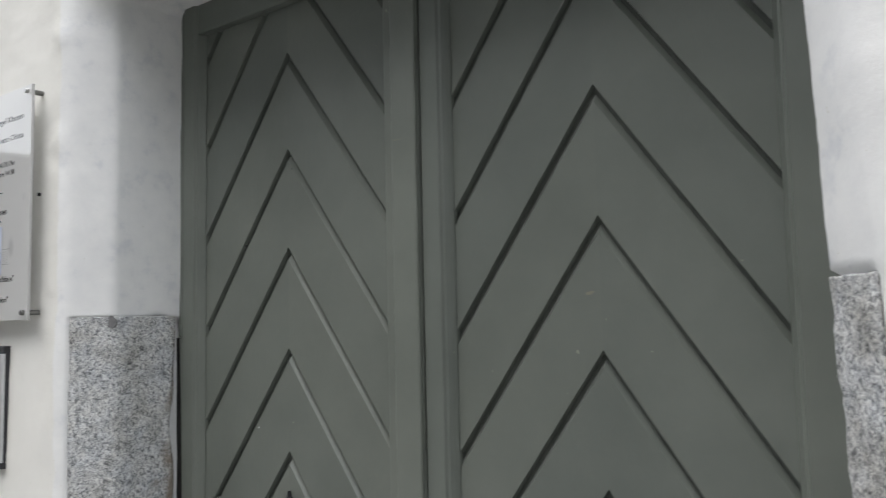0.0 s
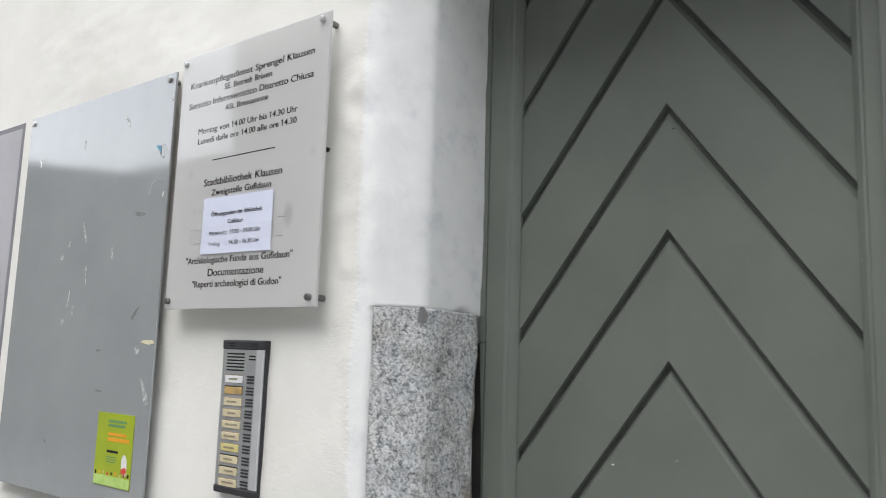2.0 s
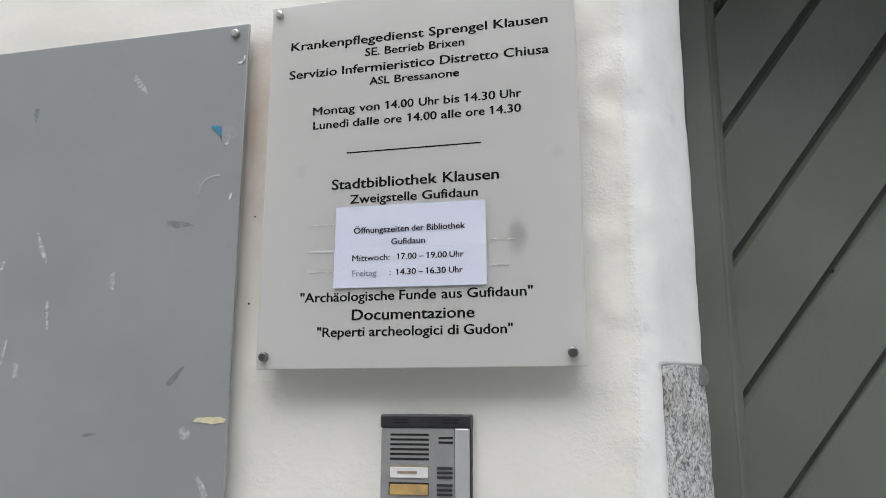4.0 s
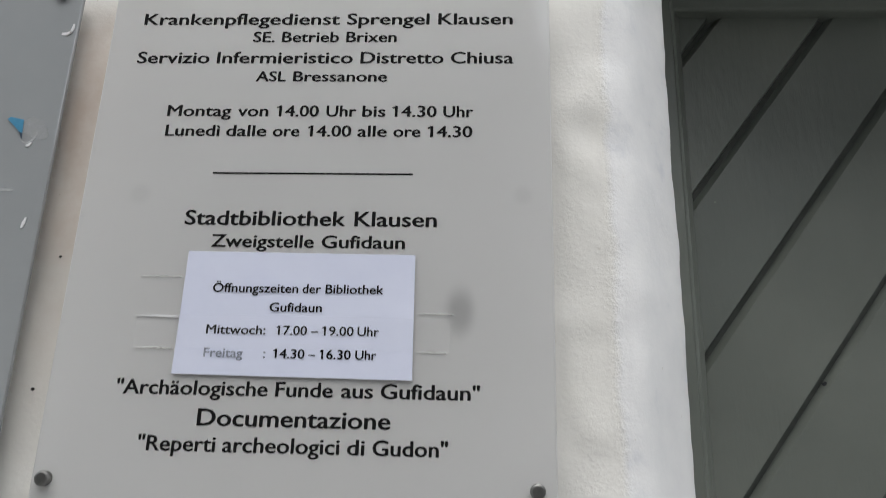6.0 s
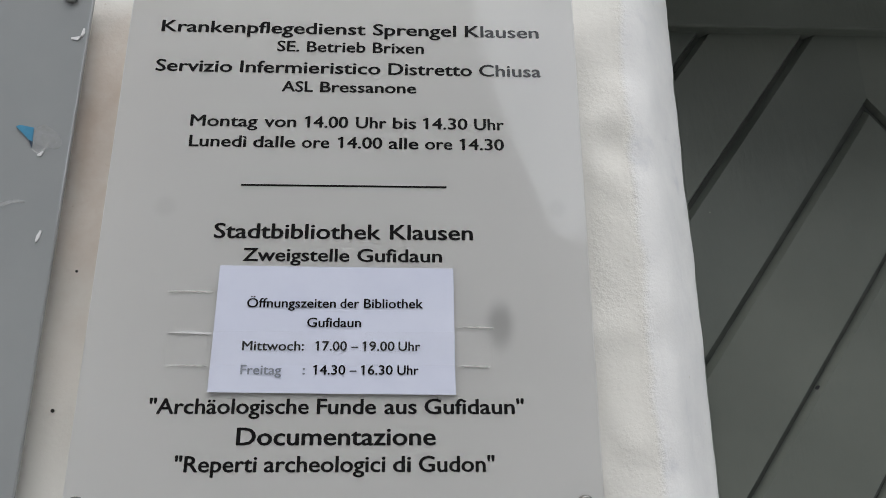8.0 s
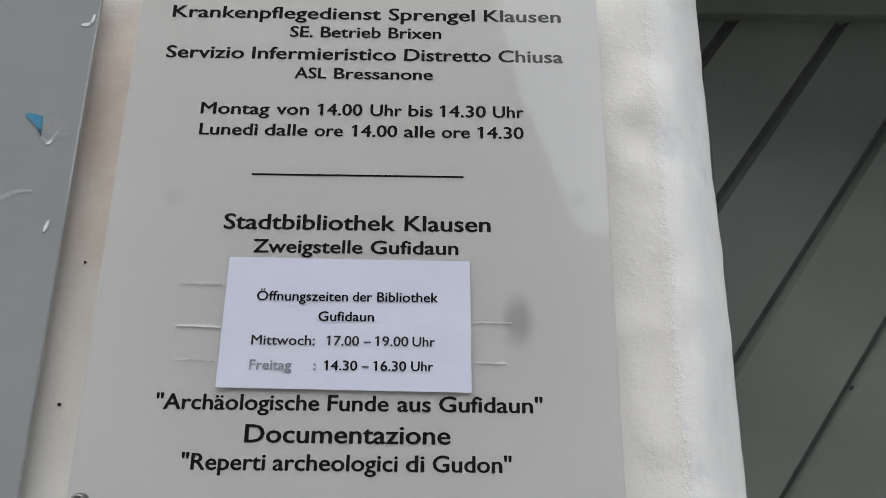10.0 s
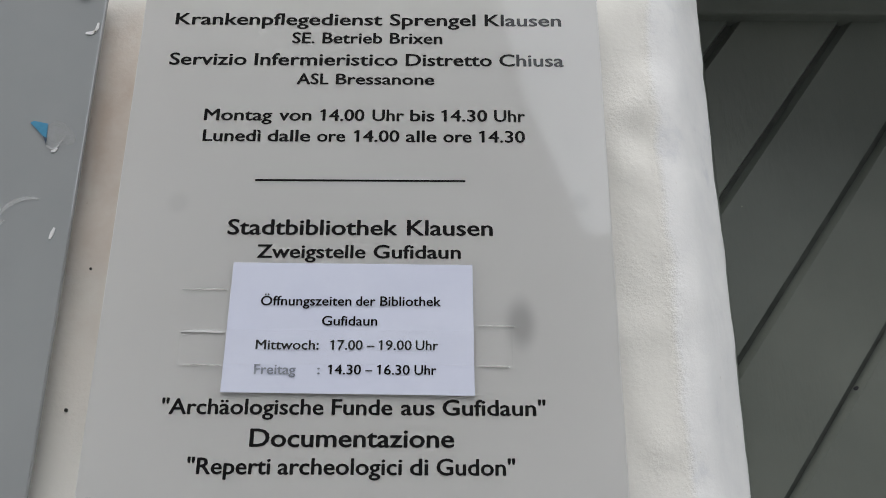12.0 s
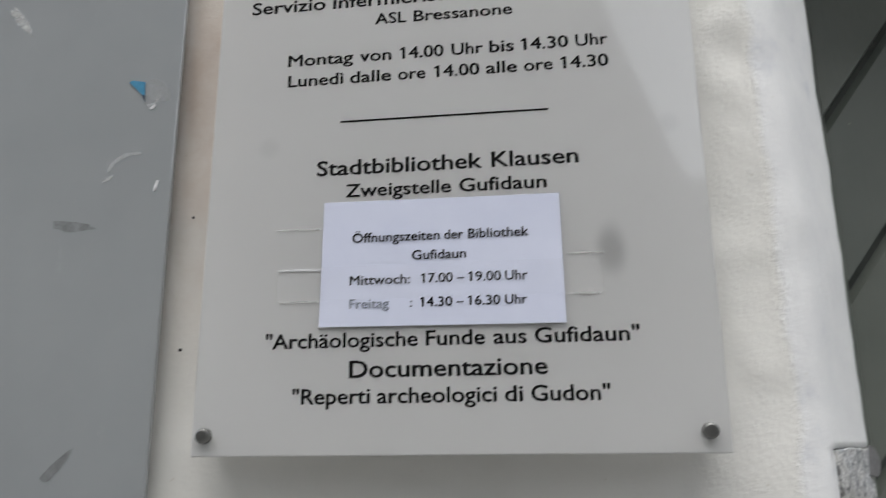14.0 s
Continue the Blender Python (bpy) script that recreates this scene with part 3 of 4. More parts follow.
def iron_rosette(x, z):
    # cast boss with a lobed rim and a small finial
    ob = thing("door_knocker", "black wrought-iron lobed rosette with finial on the door", "door knocker")
    lobes = [(x + (0.040 + 0.006 * math.cos(9 * a)) * math.sin(a), z + (0.040 + 0.006 * math.cos(9 * a)) * math.cos(a)) for a in [2 * math.pi * i / 72 for i in range(72)]]
    part("plate", slab(lobes, PANEL - 0.005, PANEL + 0.0005), IRON, ob)
    tip = [(x - 0.004, z + 0.038), (x - 0.006, z + 0.047), (x - 0.002, z + 0.050), (x, z + 0.059), (x + 0.002, z + 0.050), (x + 0.006, z + 0.047), (x + 0.004, z + 0.038)]
    part("finial", slab(tip, PANEL - 0.007, PANEL + 0.0005), IRON, ob)
    boss = bmesh.new()
    bmesh.ops.create_uvsphere(boss, u_segments=20, v_segments=12, radius=0.028, matrix=Matrix.Translation((x, PANEL - 0.008, z)) @ Matrix.Diagonal((1, 0.6, 1, 1)))
    part("boss", boss, IRON, ob, smooth=True)
    for i in range(8):
        a = 2 * math.pi * i / 8
        dot = bmesh.new()
        bmesh.ops.create_uvsphere(dot, u_segments=10, v_segments=8, radius=0.007, matrix=Matrix.Translation((x + 0.036 * math.sin(a), PANEL - 0.007, z + 0.036 * math.cos(a))))
        part("bead", dot, IRON, ob, smooth=True)
    return ob


for x, z, w, h, turn, mat, y in ((0.841, 1.602, 0.012, 0.005, 10, "tan", PANEL), (0.209, 1.393, 0.003, 0.003, 0, "white", PANEL), (0.2944, 1.834, 0.003, 0.002, 0, "dark", PANEL), (0.175, 1.710, 0.005, 0.004, 20, "dark", PANEL)):
    part("paint_chip", slab(ragged(x, z, w, h, turn, 7, 10, 0.35), y - 0.0004, y + 0.0005), {"tan": WORN_PAINT, "white": WHITE_CARD_AND_GLINT, "dark": IRON}[mat], double_door)
part("paint_chip", slab([(0.540, 1.8392), (0.559, 1.8400), (0.561, 1.8409), (0.541, 1.8404)], FRONT - 0.0088, FRONT - 0.007), WORN_PAINT, double_door)
iron_rosette(0.288, 1.236)
plate = thing("lock_plate", "black iron lock plate with round boss on the door boards", "lock plate")
part("plate", boxed(0.642, 0.670, PANEL - 0.005, PANEL + 0.0005, 1.08, 1.322, bevel=0.0022), IRON, plate)
part("knob", rod(bmesh.new(), 0.656, 1.305, PANEL - 0.016, PANEL - 0.004, 0.017, round_end=0.006), IRON, plate, smooth=True)


# ---- painted window surround and window ----
surround = thing("window_surround", "grey painted window surround with stepped head and dark outline", "window surround", kind="structure")
CX = (WIN_L + WIN_R) / 2


def surround_outline(inset):
    half = [(-1.086 - inset, 0.80)] + [(-1.086 - inset, 2.006 - inset), (-1.408 - inset, 2.006 - inset), (-1.408 - inset, 2.066 - inset), (-1.495 - inset, 2.066 - inset), (-1.495 - inset, 2.128 - inset)]
    other = [(2 * CX - x, z) for x, z in half[::-1]]
    return half + other


def ring_plate(outer, inner, y0, y1):
    # a plate between two outlines of equal length, open at the foot
    bm = bmesh.new()
    of, inf = [bm.verts.new((x, y0, z)) for x, z in outer], [bm.verts.new((x, y0, z)) for x, z in inner]
    ob_, ib = [bm.verts.new((x, y1, z)) for x, z in outer], [bm.verts.new((x, y1, z)) for x, z in inner]
    n = len(outer)
    for i in range(n - 1):
        bm.faces.new((of[i], of[i + 1], inf[i + 1], inf[i]))
        bm.faces.new((of[i], ob_[i], ob_[i + 1], of[i + 1]))
        bm.faces.new((inf[i], inf[i + 1], ib[i + 1], ib[i]))
    for i in (0, n - 1):
        bm.faces.new((of[i], inf[i], ib[i], ob_[i]))
    return bm


OUT, INN = surround_outline(0.0), surround_outline(0.011)
HOLE = [(WIN_R, 0.80), (WIN_R, WIN_TOP), (WIN_R - 0.1, WIN_TOP), (WIN_R - 0.15, WIN_TOP), (WIN_R - 0.2, WIN_TOP), (WIN_R - 0.25, WIN_TOP)]
HOLE += [(2 * CX - x, z) for x, z in HOLE[::-1]]
YS = W - 0.0012
part("outline_band", ring_plate(OUT, INN, YS + 0.0005, W + 0.004), DARK_PAINT, surround, "dark grey painted outline")
part("painted_field", ring_plate(INN, HOLE, YS, W + 0.004), GREY_PAINT, surround)

window = thing("window_1", "white wooden casement window set deep in the wall", "window", kind="structure")
part("reveal", boxed(WIN_R - 0.006, WIN_R + 0.0, W + 0.006, 0.24, WIN_SILL, WIN_TOP), GREY_PAINT, window)
part("reveal_head", boxed(WIN_L, WIN_R - 0.006, W + 0.006, 0.24, WIN_TOP - 0.006, WIN_TOP), DARK_PAINT, window)
part("window_frame", boxed(WIN_R - 0.066, WIN_R - 0.006, 0.10, 0.16, WIN_SILL, WIN_TOP - 0.006, bevel=0.004), WINDOW_WOOD, window)
part("frame_head", boxed(WIN_L + 0.06, WIN_R - 0.066, 0.10, 0.16, WIN_TOP - 0.066, WIN_TOP - 0.006, bevel=0.004), WINDOW_WOOD, window)
part("window_frame", boxed(WIN_L, WIN_L + 0.06, 0.10, 0.16, WIN_SILL, WIN_TOP - 0.006, bevel=0.004), WINDOW_WOOD, window)
part("casement_stile", boxed(WIN_R - 0.112, WIN_R - 0.068, 0.112, 0.155, WIN_SILL + 0.02, WIN_TOP - 0.068, bevel=0.005), WINDOW_WOOD, window)
for z in (1.25, 1.52):
    part("glazing_bar", boxed(WIN_L + 0.06, WIN_R - 0.112, 0.115, 0.15, z - 0.011, z + 0.011, bevel=0.004), WINDOW_WOOD, window)
    part("hinge", rod(bmesh.new(), WIN_R - 0.067, z, 0.085, 0.11, 0.009, round_end=0.003), WINDOW_WOOD, window)
for z0, z1 in ((WIN_SILL, 1.239), (1.261, 1.509), (1.531, WIN_TOP - 0.066)):
    part("pane", boxed(WIN_L + 0.06, WIN_R - 0.112, 0.13, 0.134, z0, z1), GLASS, window)
part("window_sill", boxed(WIN_L - 0.03, WIN_R + 0.03, W - 0.04, 0.16, WIN_SILL - 0.05, WIN_SILL, bevel=0.005), GRANITE, window)
part("room_back", boxed(WIN_L, WIN_R, 0.22, 0.235, WIN_SILL, WIN_TOP - 0.006), GAP_DARK, window)


# ---- grey notice board ----
BX0, BX1, BZ0, BZ1, BY = -1.016, -0.493, 1.253, 1.998, -0.0845
board = thing("notice_board", "blank grey sheet-metal notice board with torn tape marks", "notice board")
part("sheet", boxed(BX0, BX1, BY, BY + 0.004, BZ0, BZ1, bevel=0.0008), SHEET, board)
for x, z in ((BX0 + 0.013, BZ1 - 0.013), (BX1 - 0.017, BZ1 - 0.012), (BX0 + 0.008, BZ0 + 0.013), (BX1 - 0.016, BZ0 + 0.014)):
    fix = part("spacer", rod(bmesh.new(), x, z, BY + 0.004, W + 0.004, 0.0045), DULL_STEEL, board, smooth=False)
    part("screw_head", rod(bmesh.new(), x, z, BY - 0.004, BY + 0.0005, 0.0054, round_end=0.002), STEEL if x < -0.8 else DULL_STEEL, fix, "polished steel screw head")

MARKS = [  # x, z, width, height, turn, kind
    (-0.635, 1.933, 0.045, 0.006, -52, "r"), (-0.953, 1.893, 0.012, 0.022, 10, "r"),
    (-0.781, 1.908, 0.007, 0.018, 8, "g"), (-0.752, 1.735, 0.006, 0.040, 22, "r"), (-0.829, 1.692, 0.010, 0.020, -25, "r"),
    (-0.806, 1.716, 0.006, 0.010, -15, "r"), (-0.77, 1.588, 0.009, 0.018, 5, "r"), (-0.806, 1.567, 0.011, 0.012, 0, "r"),
    (-0.79, 1.61, 0.004, 0.030, -8, "r"), (-0.513, 1.5335, 0.040, 0.009, 2, "y"),
    (-0.544, 1.519, 0.014, 0.014, 0, "r"), (-0.512, 1.45, 0.012, 0.050, 25, "r"), (-0.826, 1.346, 0.005, 0.006, 0, "g"),
    (-0.801, 1.307, 0.006, 0.007, 0, "r"), (-0.65, 1.691, 0.008, 0.022, 0, "r"), (-0.664, 1.517, 0.020, 0.004, 0, "g"),
    (-0.654, 1.447, 0.022, 0.004, 0, "g"), (-0.637, 1.937, 0.030, 0.005, -40, "r"),
    (-0.569, 1.7545, 0.042, 0.008, -5, "g"), (-0.560, 1.580, 0.009, 0.026, -42, "g"), (-0.735, 1.655, 0.005, 0.03, 5, "r")]
for i, (x, z, w, h, turn, kind) in enumerate(MARKS):
    mat = {"r": RESIDUE_AND_GLINT, "g": SHADE_RESIDUE, "y": YELLOW_RESIDUE}[kind]
    part("tape_residue", slab(ragged(x, z, w * 0.85, h * 0.9, turn, i, 28, 0.42), BY - 0.0006, BY + 0.0002), mat, board)
part("paper_scrap", slab([(-0.5345, 1.8705), (-0.5322, 1.8722), (-0.5215, 1.8700), (-0.5208, 1.8585), (-0.5235, 1.8598), (-0.5300, 1.8662)], BY - 0.0008, BY + 0.0002), BLUE_SCRAP, board, "torn blue paper corner")
part("paper_scrap", slab([(-0.5235, 1.8598), (-0.5208, 1.8585), (-0.5204, 1.8535), (-0.5216, 1.8560)], BY - 0.0008, BY + 0.0002), DARK_SCRAP, board, "dark torn paper tip")


def streak(points, width, mat):
    # a lifted edge of old tape: a narrow band along a bent line, fine at both ends
    n = len(points)
    upper, lower = [], []
    for i, (x, z) in enumerate(points):
        (ax, az), (bx, bz) = points[max(0, i - 1)], points[min(n - 1, i + 1)]
        run = math.hypot(bx - ax, bz - az)
        w = width * (0.2 + 0.8 * math.sin(math.pi * (i + 0.3) / (n - 0.4)))
        ux, uz = -(bz - az) / run * w / 2, (bx - ax) / run * w / 2
        upper.append((x + ux, z + uz))
        lower.append((x - ux, z - uz))
    part("tape_residue", slab(upper + lower[::-1], BY - 0.0007, BY + 0.0002), mat, board)


part("tape_strip", slab(ragged(-0.511, 1.862, 0.026, 0.016, -25, 61, 18, 0.2), BY - 0.0005, BY + 0.0002), HAZE_TAPE, board, "clear crumpled tape")
streak([(-0.5205, 1.8525), (-0.5155, 1.8490), (-0.5120, 1.8510), (-0.5085, 1.8570)], 0.0024, FAINT_RESIDUE)
streak([(-0.5155, 1.8475), (-0.5135, 1.8478), (-0.5115, 1.8505)], 0.0026, WHITE_CARD_AND_GLINT)
streak([(-0.5050, 1.9482), (-0.5005, 1.9482), (-0.4972, 1.9500)], 0.0032, WHITE_CARD_AND_GLINT)
streak([(-0.4980, 1.9485), (-0.4966, 1.9530), (-0.4962, 1.9575)], 0.0024, WHITE_CARD_AND_GLINT)
streak([(-0.5480, 1.7890), (-0.5430, 1.7915), (-0.5405, 1.7930)], 0.0028, RESIDUE_AND_GLINT)
streak([(-0.5440, 1.7965), (-0.5425, 1.8020), (-0.5370, 1.8069), (-0.5274, 1.8108), (-0.5187, 1.8100)], 0.0036, FAINT_RESIDUE)
streak([(-0.5058, 1.7795), (-0.5048, 1.7835), (-0.5036, 1.7880)], 0.0026, WHITE_CARD_AND_GLINT)
streak([(-0.9590, 1.9010), (-0.9560, 1.8960), (-0.9530, 1.8900), (-0.9545, 1.8840)], 0.0040, WHITE_CARD_AND_GLINT)

# lime-green flyer on the board
flyer = thing("flyer", "lime-green printed flyer with orange lines taped to the grey board", "flyer")
FX0, FX1, FZ0, FZ1, FY = -0.643, -0.531, 1.292, 1.412, BY - 0.0012
part("sheet", boxed(FX0, FX1, FY, BY - 0.0002, FZ0, FZ1), FLYER, flyer)
part("print_band", boxed(FX0 + 0.001, FX1 - 0.001, FY - 0.0003, FY + 0.0002, FZ0 + 0.001, FZ0 + 0.017), FLYER_PALE, flyer, "pale green printed grass strip")
for x, z, w, h, mat in ((0.034, 0.105, 0.056, 0.004, PRINT_GREEN), (0.034, 0.098, 0.052, 0.004, PRINT_GREEN), (0.036, 0.083, 0.056, 0.005, PRINT_ORANGE), (0.036, 0.074, 0.066, 0.006, PRINT_ORANGE), (0.036, 0.055, 0.034, 0.004, INK), (0.036, 0.047, 0.030, 0.0016, PRINT_GREEN), (0.036, 0.043, 0.032, 0.0016, PRINT_GREEN), (0.036, 0.039, 0.028, 0.0016, PRINT_GREEN)):
    part("print_line", boxed(FX0 + x, FX0 + x + w, FY - 0.0003, FY + 0.0002, FZ0 + z, FZ0 + z + h), mat, flyer)
part("print_patch", slab(ragged(FX1 - 0.020, FZ0 + 0.038, 0.018, 0.034, 8, 5, 14, 0.15), FY - 0.0004, FY + 0.0002), WHITE_CARD_AND_GLINT, flyer)
part("print_patch", slab(ragged(FX1 - 0.020, FZ0 + 0.029, 0.016, 0.012, 0, 8, 10, 0.4), FY - 0.0006, FY + 0.0002), PRINT_RED, flyer)
for i in range(9):
    mat = (INK, PRINT_RED, YELLOW_CARD, PRINT_ORANGE)[i * 3 % 4]
    part("print_dot", slab(ragged(FX0 + 0.006 + i * 0.0125, FZ0 + 0.020 + 0.001 * (i % 3), 0.005, 0.006, 0, i, 8, 0.3), FY - 0.0004, FY + 0.0002), mat, flyer)


# ---- acrylic office sign ----
SX0, SX1, SZ0, SZ1, SY = -0.4575, -0.1085, 1.5865, 2.0075, -0.0945
sign = thing("office_sign", "frosted acrylic sign with black lettering on steel standoffs", "sign")
part("plate", boxed(SX0, SX1, SY, SY + 0.005, SZ0, SZ1, bevel=0.0008), ACRYLIC, sign)
for x, z in ((-0.448, 1.9965), (-0.1225, 1.9965), (-0.448, 1.600), (-0.1215, 1.600)):
    spacer = part("standoff", rod(bmesh.new(), x, z, SY + 0.005, W + 0.004, 0.0046), DARK_STEEL, sign)
    part("standoff_cap", rod(bmesh.new(), x, z, SY - 0.006, SY + 0.0005, 0.0050 if z < 1.8 else 0.0044, round_end=0.0015), DARK_STEEL if z < 1.8 else STEEL, spacer)


def lettering(text, x0, x1, z, cap, mat, y, parent, bold=0.012, name="text_line"):
    data = bpy.data.curves.new(name, 'FONT')
    data.body, data.size = text, 1.0
    data.resolution_u = 3
    ob = new(name + "_draft", data)
    deps = bpy.context.evaluated_depsgraph_get()
    deps.update()
    mesh = bpy.data.meshes.new_from_object(ob.evaluated_get(deps))
    data.body = "H"
    deps.update()
    gauge = bpy.data.meshes.new_from_object(ob.evaluated_get(deps))
    tall = max(v.co.y for v in gauge.vertices) - min(v.co.y for v in gauge.vertices)
    bpy.data.meshes.remove(gauge)
    bpy.data.objects.remove(ob)
    bpy.data.curves.remove(data)
    if text[0] == "1":
        # the numeral one gets its flag
        bm = bmesh.new()
        data_one = [v.co.x for v in mesh.vertices]
        left = min(data_one)
        bm.from_mesh(mesh)
        bm.faces.new([bm.verts.new((left + a, tall * b, 0)) for a, b in ((0.045, 1.0), (-0.13, 0.86), (-0.105, 0.75), (0.045, 0.86))])
        bm.to_mesh(mesh)
        bm.free()
    if bold:
        bm = bmesh.new()
        for dx, dy, lift in ((-bold, 0, 0), (bold, 0, 0.02), (0, -bold * 0.6, 0.04), (0, bold * 0.6, 0.06)):
            held = len(bm.verts)
            bm.from_mesh(mesh)
            bm.verts.ensure_lookup_table()
            for v in bm.verts[held:]:
                v.co += Vector((dx, dy, lift))
        bm.to_mesh(mesh)
        bm.free()
    xs = [v.co.x for v in mesh.vertices]
    k = (x1 - x0) / (max(xs) - min(xs))
    lo = min(xs)
    x0 -= 0.0006
    for v in mesh.vertices:
        v.co = (x0 + (v.co.x - lo) * k, y - v.co.z * 0.0006, z + v.co.y * cap / tall)
    mesh.materials.clear()
    mesh.materials.append(mat)
    mesh.name = name
    made = new(name, mesh)
    made.parent = parent
    return made


TY = SY - 0.0002


def write_line(z, cap, y, parent, *words):
    for text, x0, x1 in words:
        lettering(text, x0, x1, z, cap, FADED_INK if text in ("Freitag", ":") else PRINT_INK if parent is slip_thing else INK, y, parent, bold=0.016 if parent is slip_thing else 0.02)


slip_thing = thing("opening_hours_slip", "white printed paper slip taped over the acrylic sign", "paper notice")
write_line(1.9500, 0.0101, TY, sign, ('Krankenpflegedienst', -0.4319, -0.2734), ('Sprengel', -0.2678, -0.2021), ('Klausen', -0.1952, -0.1365))
write_line(1.9341, 0.0092, TY, sign, ('SE.', -0.3416, -0.3244), ('Betrieb', -0.3186, -0.2731), ('Brixen', -0.2674, -0.2275))
write_line(1.9150, 0.0100, TY, sign, ('Servizio', -0.4327, -0.3746), ('Infermieristico', -0.3687, -0.2610), ('Distretto', -0.2550, -0.1901), ('Chiusa', -0.1846, -0.1360))
write_line(1.8990, 0.0088, TY, sign, ('ASL', -0.3359, -0.3121), ('Bressanone', -0.3067, -0.2333))
write_line(1.8688, 0.0092, TY, sign, ('Montag', -0.4020, -0.3520), ('von', -0.3470, -0.3232), ('14.00', -0.3170, -0.2843), ('Uhr', -0.2785, -0.2554), ('bis', -0.2508, -0.2330), ('14.30', -0.2281, -0.1941), ('Uhr', -0.1891, -0.1664))
write_line(1.8520, 0.0091, TY, sign, ('Lunedì', -0.4013, -0.3591), ('dalle', -0.3542, -0.3231), ('ore', -0.3182, -0.2977), ('14.00', -0.2916, -0.2583), ('alle', -0.2536, -0.2312), ('ore', -0.2263, -0.2058), ('14.30', -0.2005, -0.1668))
write_line(1.7804, 0.0111, TY, sign, ('Stadtbibliothek', -0.3768, -0.2579), ('Klausen', -0.2514, -0.1914))
write_line(1.7635, 0.0094, TY, sign, ('Zweigstelle', -0.3550, -0.2798), ('Gufidaun', -0.2743, -0.2138))
write_line(1.6571, 0.0098, TY, sign, ('"Archäologische', -0.4086, -0.3032), ('Funde', -0.2979, -0.2584), ('aus', -0.2529, -0.2311), ('Gufidaun"', -0.2260, -0.1588))
write_line(1.6368, 0.0111, TY, sign, ('Documentazione', -0.3497, -0.2183))
write_line(1.6198, 0.0099, TY, sign, ('"Reperti', -0.3882, -0.3351), ('archeologici', -0.3304, -0.2515), ('di', -0.2465, -0.2347), ('Gudon"', -0.2296, -0.1795))
part("rule", boxed(-0.361, -0.211, TY, SY + 0.0002, 1.8208, 1.8222), INK, sign)
# opening-hours slip taped on the sign
slip = slip_thing
PY = SY - 0.0016


def curled_sheet(corners, y0, y1, n=10):
    bm = bmesh.new()
    (ax, az), (bx, bz), (cx, cz), (dx, dz) = corners
    grid = []
    for j in range(n + 1):
        row = []
        for i in range(n + 1):
            u, v = i / n, j / n
            x = (1 - v) * ((1 - u) * ax + u * bx) + v * ((1 - u) * dx + u * cx)
            z = (1 - v) * ((1 - u) * az + u * bz) + v * ((1 - u) * dz + u * cz)
            lift = 0.0002 * (abs(u - 0.5) * 2) ** 3 * (0.5 + v)
            row.append((bm.verts.new((x, y0 - lift, z)), bm.verts.new((x, y1 - lift, z))))
        grid.append(row)
    for j in range(n):
        for i in range(n):
            for k in (0, 1):
                q = [grid[j][i][k], grid[j][i + 1][k], grid[j + 1][i + 1][k], grid[j + 1][i][k]]
                bm.faces.new(q if k else q[::-1])
    for i in range(n):
        for a, b in (((0, i), (0, i + 1)), ((n, i), (n, i + 1)), ((i, 0), (i + 1, 0)), ((i, n), (i + 1, n))):
            p, q = grid[a[0]][a[1]], grid[b[0]][b[1]]
            bm.faces.new((p[0], q[0], q[1], p[1]))
    return bm


part("sheet", curled_sheet([(-0.3705, 1.7595), (-0.2065, 1.7585), (-0.2055, 1.6695), (-0.3715, 1.6710)], PY, PY + 0.0003), PAPER, slip)
write_line(1.7293, 0.0065, PY - 0.0004, slip, ('Öffnungszeiten', -0.3491, -0.2878), ('der', -0.2848, -0.2716), ('Bibliothek', -0.2684, -0.2273))
write_line(1.7157, 0.0064, PY - 0.0004, slip, ('Gufidaun', -0.3071, -0.2699))
write_line(1.6993, 0.0064, PY - 0.0004, slip, ('Mittwoch:', -0.3502, -0.3083), ('17.00', -0.3008, -0.2791), ('–', -0.2763, -0.2713), ('19.00', -0.2687, -0.2466), ('Uhr', -0.2440, -0.2290))
write_line(1.6830, 0.0063, PY - 0.0004, slip, ('Freitag', -0.3501, -0.3226), (':', -0.3085, -0.3067), ('14.30', -0.3015, -0.2796), ('–', -0.2768, -0.2722), ('16.30', -0.2693, -0.2476), ('Uhr', -0.2445, -0.2300))
part("tape_strip", boxed(-0.402, -0.180, PY - 0.0008, PY - 0.0006, 1.6890, 1.7125), TAPE, slip, "clear adhesive tape")
# white and milky slivers paint the glints along the tape edges
for x0, x1, z, h, mat in ((-0.402, -0.373, 1.7112, 0.0014, WHITE_CARD_AND_GLINT), (-0.203, -0.179, 1.7160, 0.0008, RESIDUE_AND_GLINT), (-0.400, -0.374, 1.6888, 0.0008, RESIDUE_AND_GLINT), (-0.203, -0.183, 1.6888, 0.0010, RESIDUE_AND_GLINT), (-0.404, -0.374, 1.7405, 0.0006, RESIDUE_AND_GLINT)):
    part("tape_glint", slab([(x0, z), ((x0 + x1) / 2, z + h), (x1, z + 0.0002), (x1, z - h * 0.6), ((x0 + x1) / 2, z - h * 0.2)], SY - 0.0008, SY + 0.0002), mat, slip)


# ---- door intercom ----
IX0, IX1, IZ0, IZ1, IY = -0.3225, -0.2270, 1.318, 1.5405, -0.0768
intercom = thing("intercom_panel", "aluminium door intercom with ten cream name plates and black ends", "intercom")
part("housing", boxed(IX0 + 0.001, IX1 - 0.0035, IY + 0.003, W + 0.004, IZ0 + 0.002, IZ1 - 0.002, bevel=0.001), ALUMINIUM, intercom)
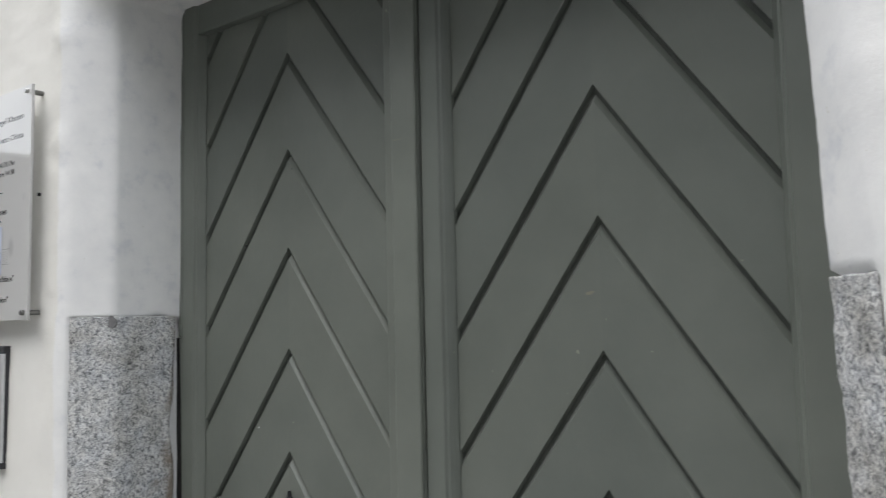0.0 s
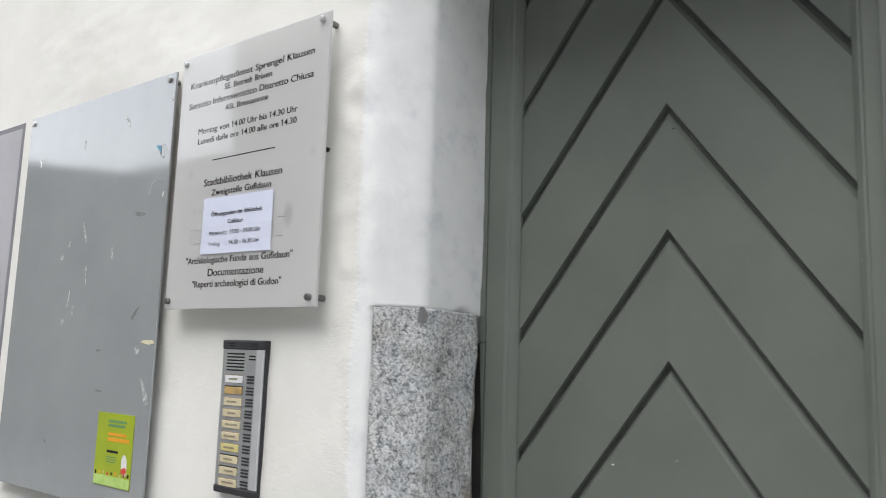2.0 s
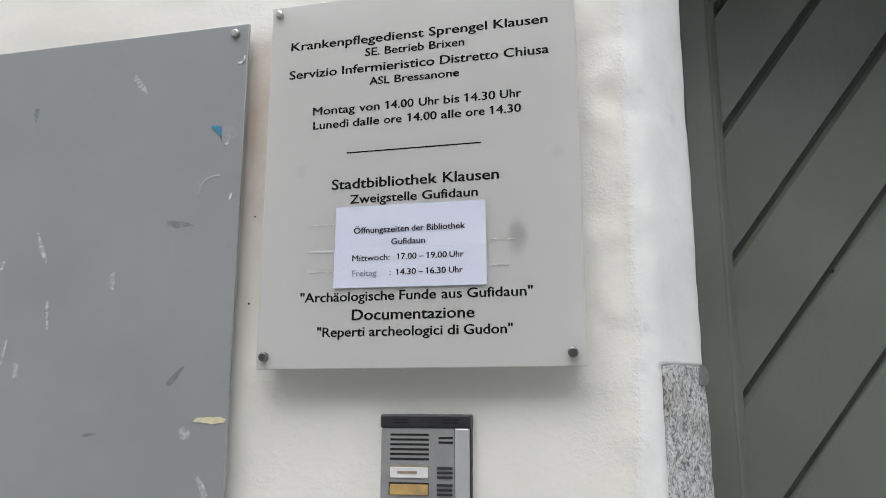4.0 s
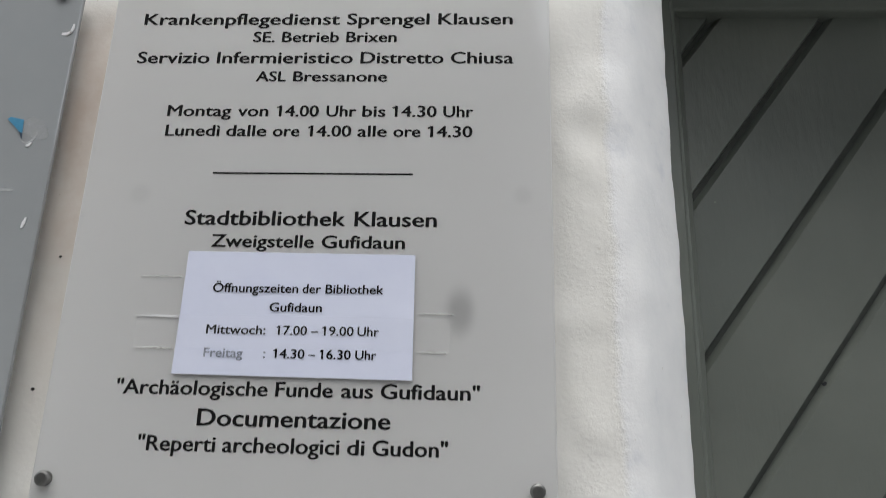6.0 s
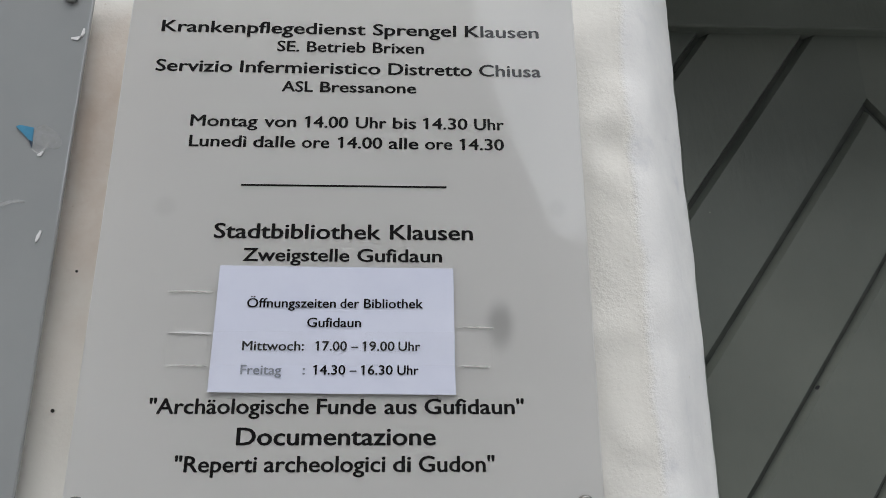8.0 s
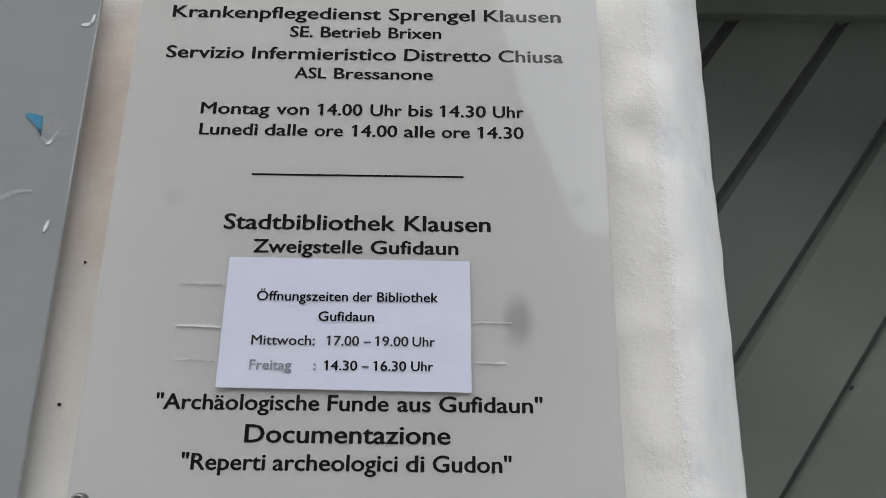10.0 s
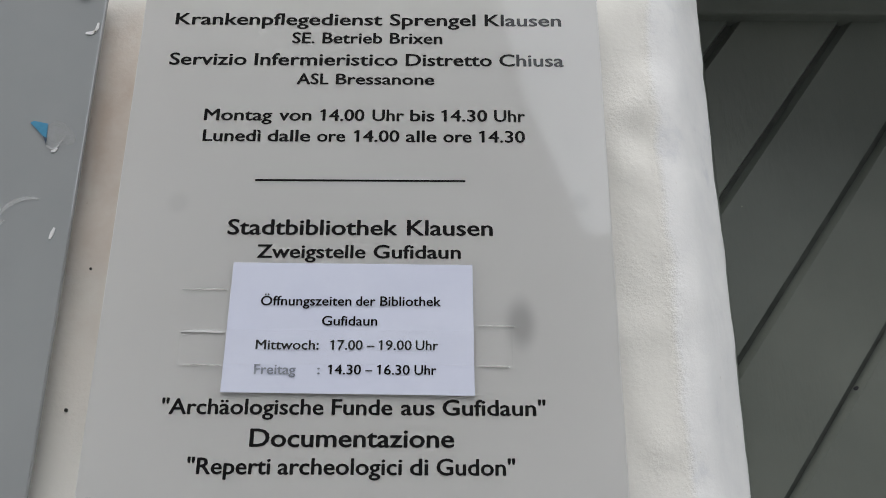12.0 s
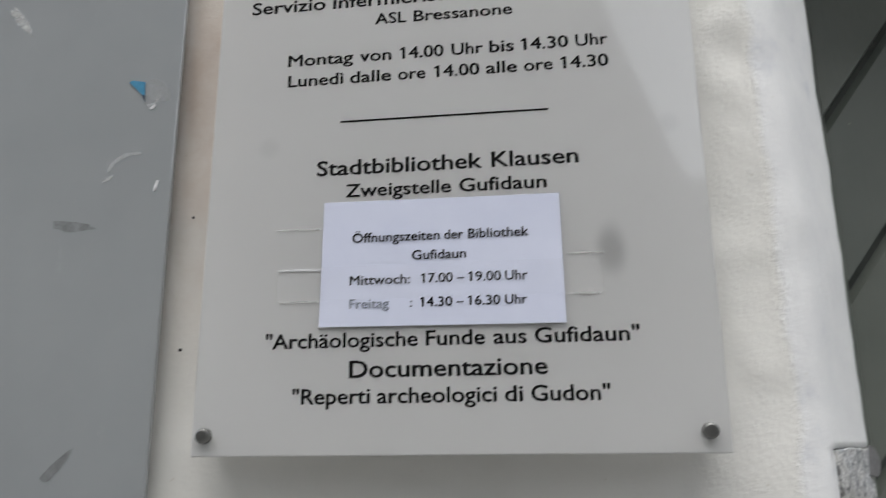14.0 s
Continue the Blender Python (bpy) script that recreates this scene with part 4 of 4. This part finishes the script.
part("face_plate", boxed(IX0 + 0.001, IX1 - 0.017, IY, IY + 0.004, IZ0 + 0.011, IZ1 - 0.014, bevel=0.0006), ALUMINIUM, intercom)
part("side_strip", boxed(IX1 - 0.0165, IX1 - 0.0018, IY - 0.001, IY + 0.004, IZ0 + 0.011, IZ1 - 0.014, bevel=0.001), ALU_LIGHT, intercom)
part("edge_strip", boxed(IX1 - 0.0018, IX1 - 0.0003, IY + 0.003, W + 0.006, IZ0 + 0.008, IZ1 - 0.011), BLACK_PLASTIC, intercom)
part("end_cap", boxed(IX0, IX1, IY - 0.0015, W + 0.004, IZ1 - 0.014, IZ1, bevel=0.0022), BLACK_PLASTIC, intercom, "black plastic end cap")
part("end_cap", boxed(IX0, IX1, IY - 0.0015, W + 0.004, IZ0, IZ0 + 0.011, bevel=0.0022), BLACK_PLASTIC, intercom, "black plastic end cap")
for dx in (0.014, 0.067):
    for dz in (0.0055, 0.0085):
        part("cap_slot", boxed(IX0 + dx, IX0 + dx + 0.016, IY - 0.0019, IY - 0.001, IZ1 - dz - 0.0006, IZ1 - dz + 0.0006), GAP_DARK, intercom)
for i in range(6):
    z = IZ1 - 0.0205 - i * 0.0048
    part("speaker_slot", boxed(IX0 + 0.011, IX0 + 0.052, IY - 0.0003, IY + 0.001, z - 0.0011, z + 0.0011), GAP_DARK, intercom)
for i in range(2):
    z = IZ1 - 0.0235 - i * 0.0045
    part("speaker_slot", boxed(IX0 + 0.062, IX0 + 0.077, IY - 0.0003, IY + 0.001, z - 0.0012, z + 0.0012), GAP_DARK, intercom)
rnd = random.Random(4)
for i in range(10):
    z = 1.4835 - i * 0.01655
    card = (WHITE_CARD_AND_GLINT, EMPTY_CARD, CREAM, CREAM, CREAM, CREAM, YELLOW_CARD, CREAM, CREAM, CREAM)[i]
    pocket = part("name_plate_frame", boxed(IX0 + 0.010, IX0 + 0.052, IY - 0.0003, IY + 0.001, z - 0.0062, z + 0.0062), GAP_DARK if i in (1, 7, 8) else NAME_INK, intercom)
    part("name_plate", boxed(IX0 + 0.0112, IX0 + 0.0515, IY - 0.0011, IY + 0.0005, z - 0.0060, z + 0.0044, bevel=0.0003), card, pocket)
    if i != 1:
        w = rnd.uniform(0.018, 0.029)
        c = IX0 + 0.0312 + rnd.uniform(-0.002, 0.002)
        part("name_bar", boxed(c - w / 2, c + w / 2, IY - 0.0014, IY - 0.0009, z - 0.0019, z + 0.0007), NAME_INK, pocket)
    for k in range(3):
        zz = z + 0.0042 - k * 0.0045
        part("button_bar", boxed(IX0 + 0.0605, IX0 + 0.0765, IY - 0.0012, IY + 0.001, zz - 0.0013, zz + 0.0013, bevel=0.0004), BLACK_PLASTIC, pocket, "dark call button rib")

# plug holes left in the wall
for x, y, z, r in ((-0.1285, W - 0.003, 1.8125, 0.0034), (-0.484, W, 1.662, 0.0013), (-0.482, W, 1.763, 0.0010)):
    tagged(part("plug_hole", rod(bmesh.new(), x, z, y - wobble(x, y, z) - 0.0006, y + 0.008, r, 12), GAP_DARK), "small dark plug hole in the white plaster", "plug hole", "plug holes in the wall")


# ---- lane and unseen house opposite, closing the place and shaping its light ----
tagged(part("ground", boxed(-60, 60, -60, 0.6, -0.2, 0.0), PAVING), "grey paved lane in front of the house", "ground", kind="structure")
tagged(part("wall_opposite", slab([(-7.7, 0.0), (1.8, 0.0), (1.8, 3.7), (0.95, 3.7), (0.5, 4.95), (0.3, 5.8), (0.3, 4.5), (-7.7, 4.5)], -6.2, -5.6), FAR_PLASTER), "plain plastered wall with a sloping end across the lane", "wall", kind="structure")
# tall unseen wall, added only to keep sky light off the door
tagged(part("wall_opposite_sky_block", boxed(1.8, 14, -6.2, -5.5, 0.0, 7.2), FAR_PLASTER), "plain unseen wall across the lane, added to dim the door", "wall", kind="structure")
tagged(part("wall_opposite_yard", boxed(-10.6, -7.7, -6.2, -5.6, 0.0, 3.9), FAR_PLASTER), "low plastered yard wall across the lane", "wall", kind="structure")
tagged(part("wall_opposite_coping", boxed(-10.6, -7.7, -6.1, -5.7, 4.10, 4.20, bevel=0.02), FAR_PLASTER), "dark rail over the yard wall across the lane", "wall", kind="structure")
tagged(part("wall_opposite_far", slab([(-40, 0.0), (-10.6, 0.0), (-10.6, 4.2), (-16.0, 5.2), (-24.0, 6.4), (-40, 6.4)], -6.2, -5.6), FAR_PLASTER), "plain plastered wall that rises further along the lane", "wall", kind="structure")
tagged(part("wall_opposite_gable", boxed(-7.7, 0.3, -6.1, -5.55, 4.5, 7.2), FAR_PLASTER), "plain plastered gable across the lane", "wall", kind="structure")
tagged(part("wall_upper", boxed(-5.16, 2.757, W, 0.5, 3.2, 6.0), PLASTER), "white plastered upper wall of the house", "wall", kind="structure")
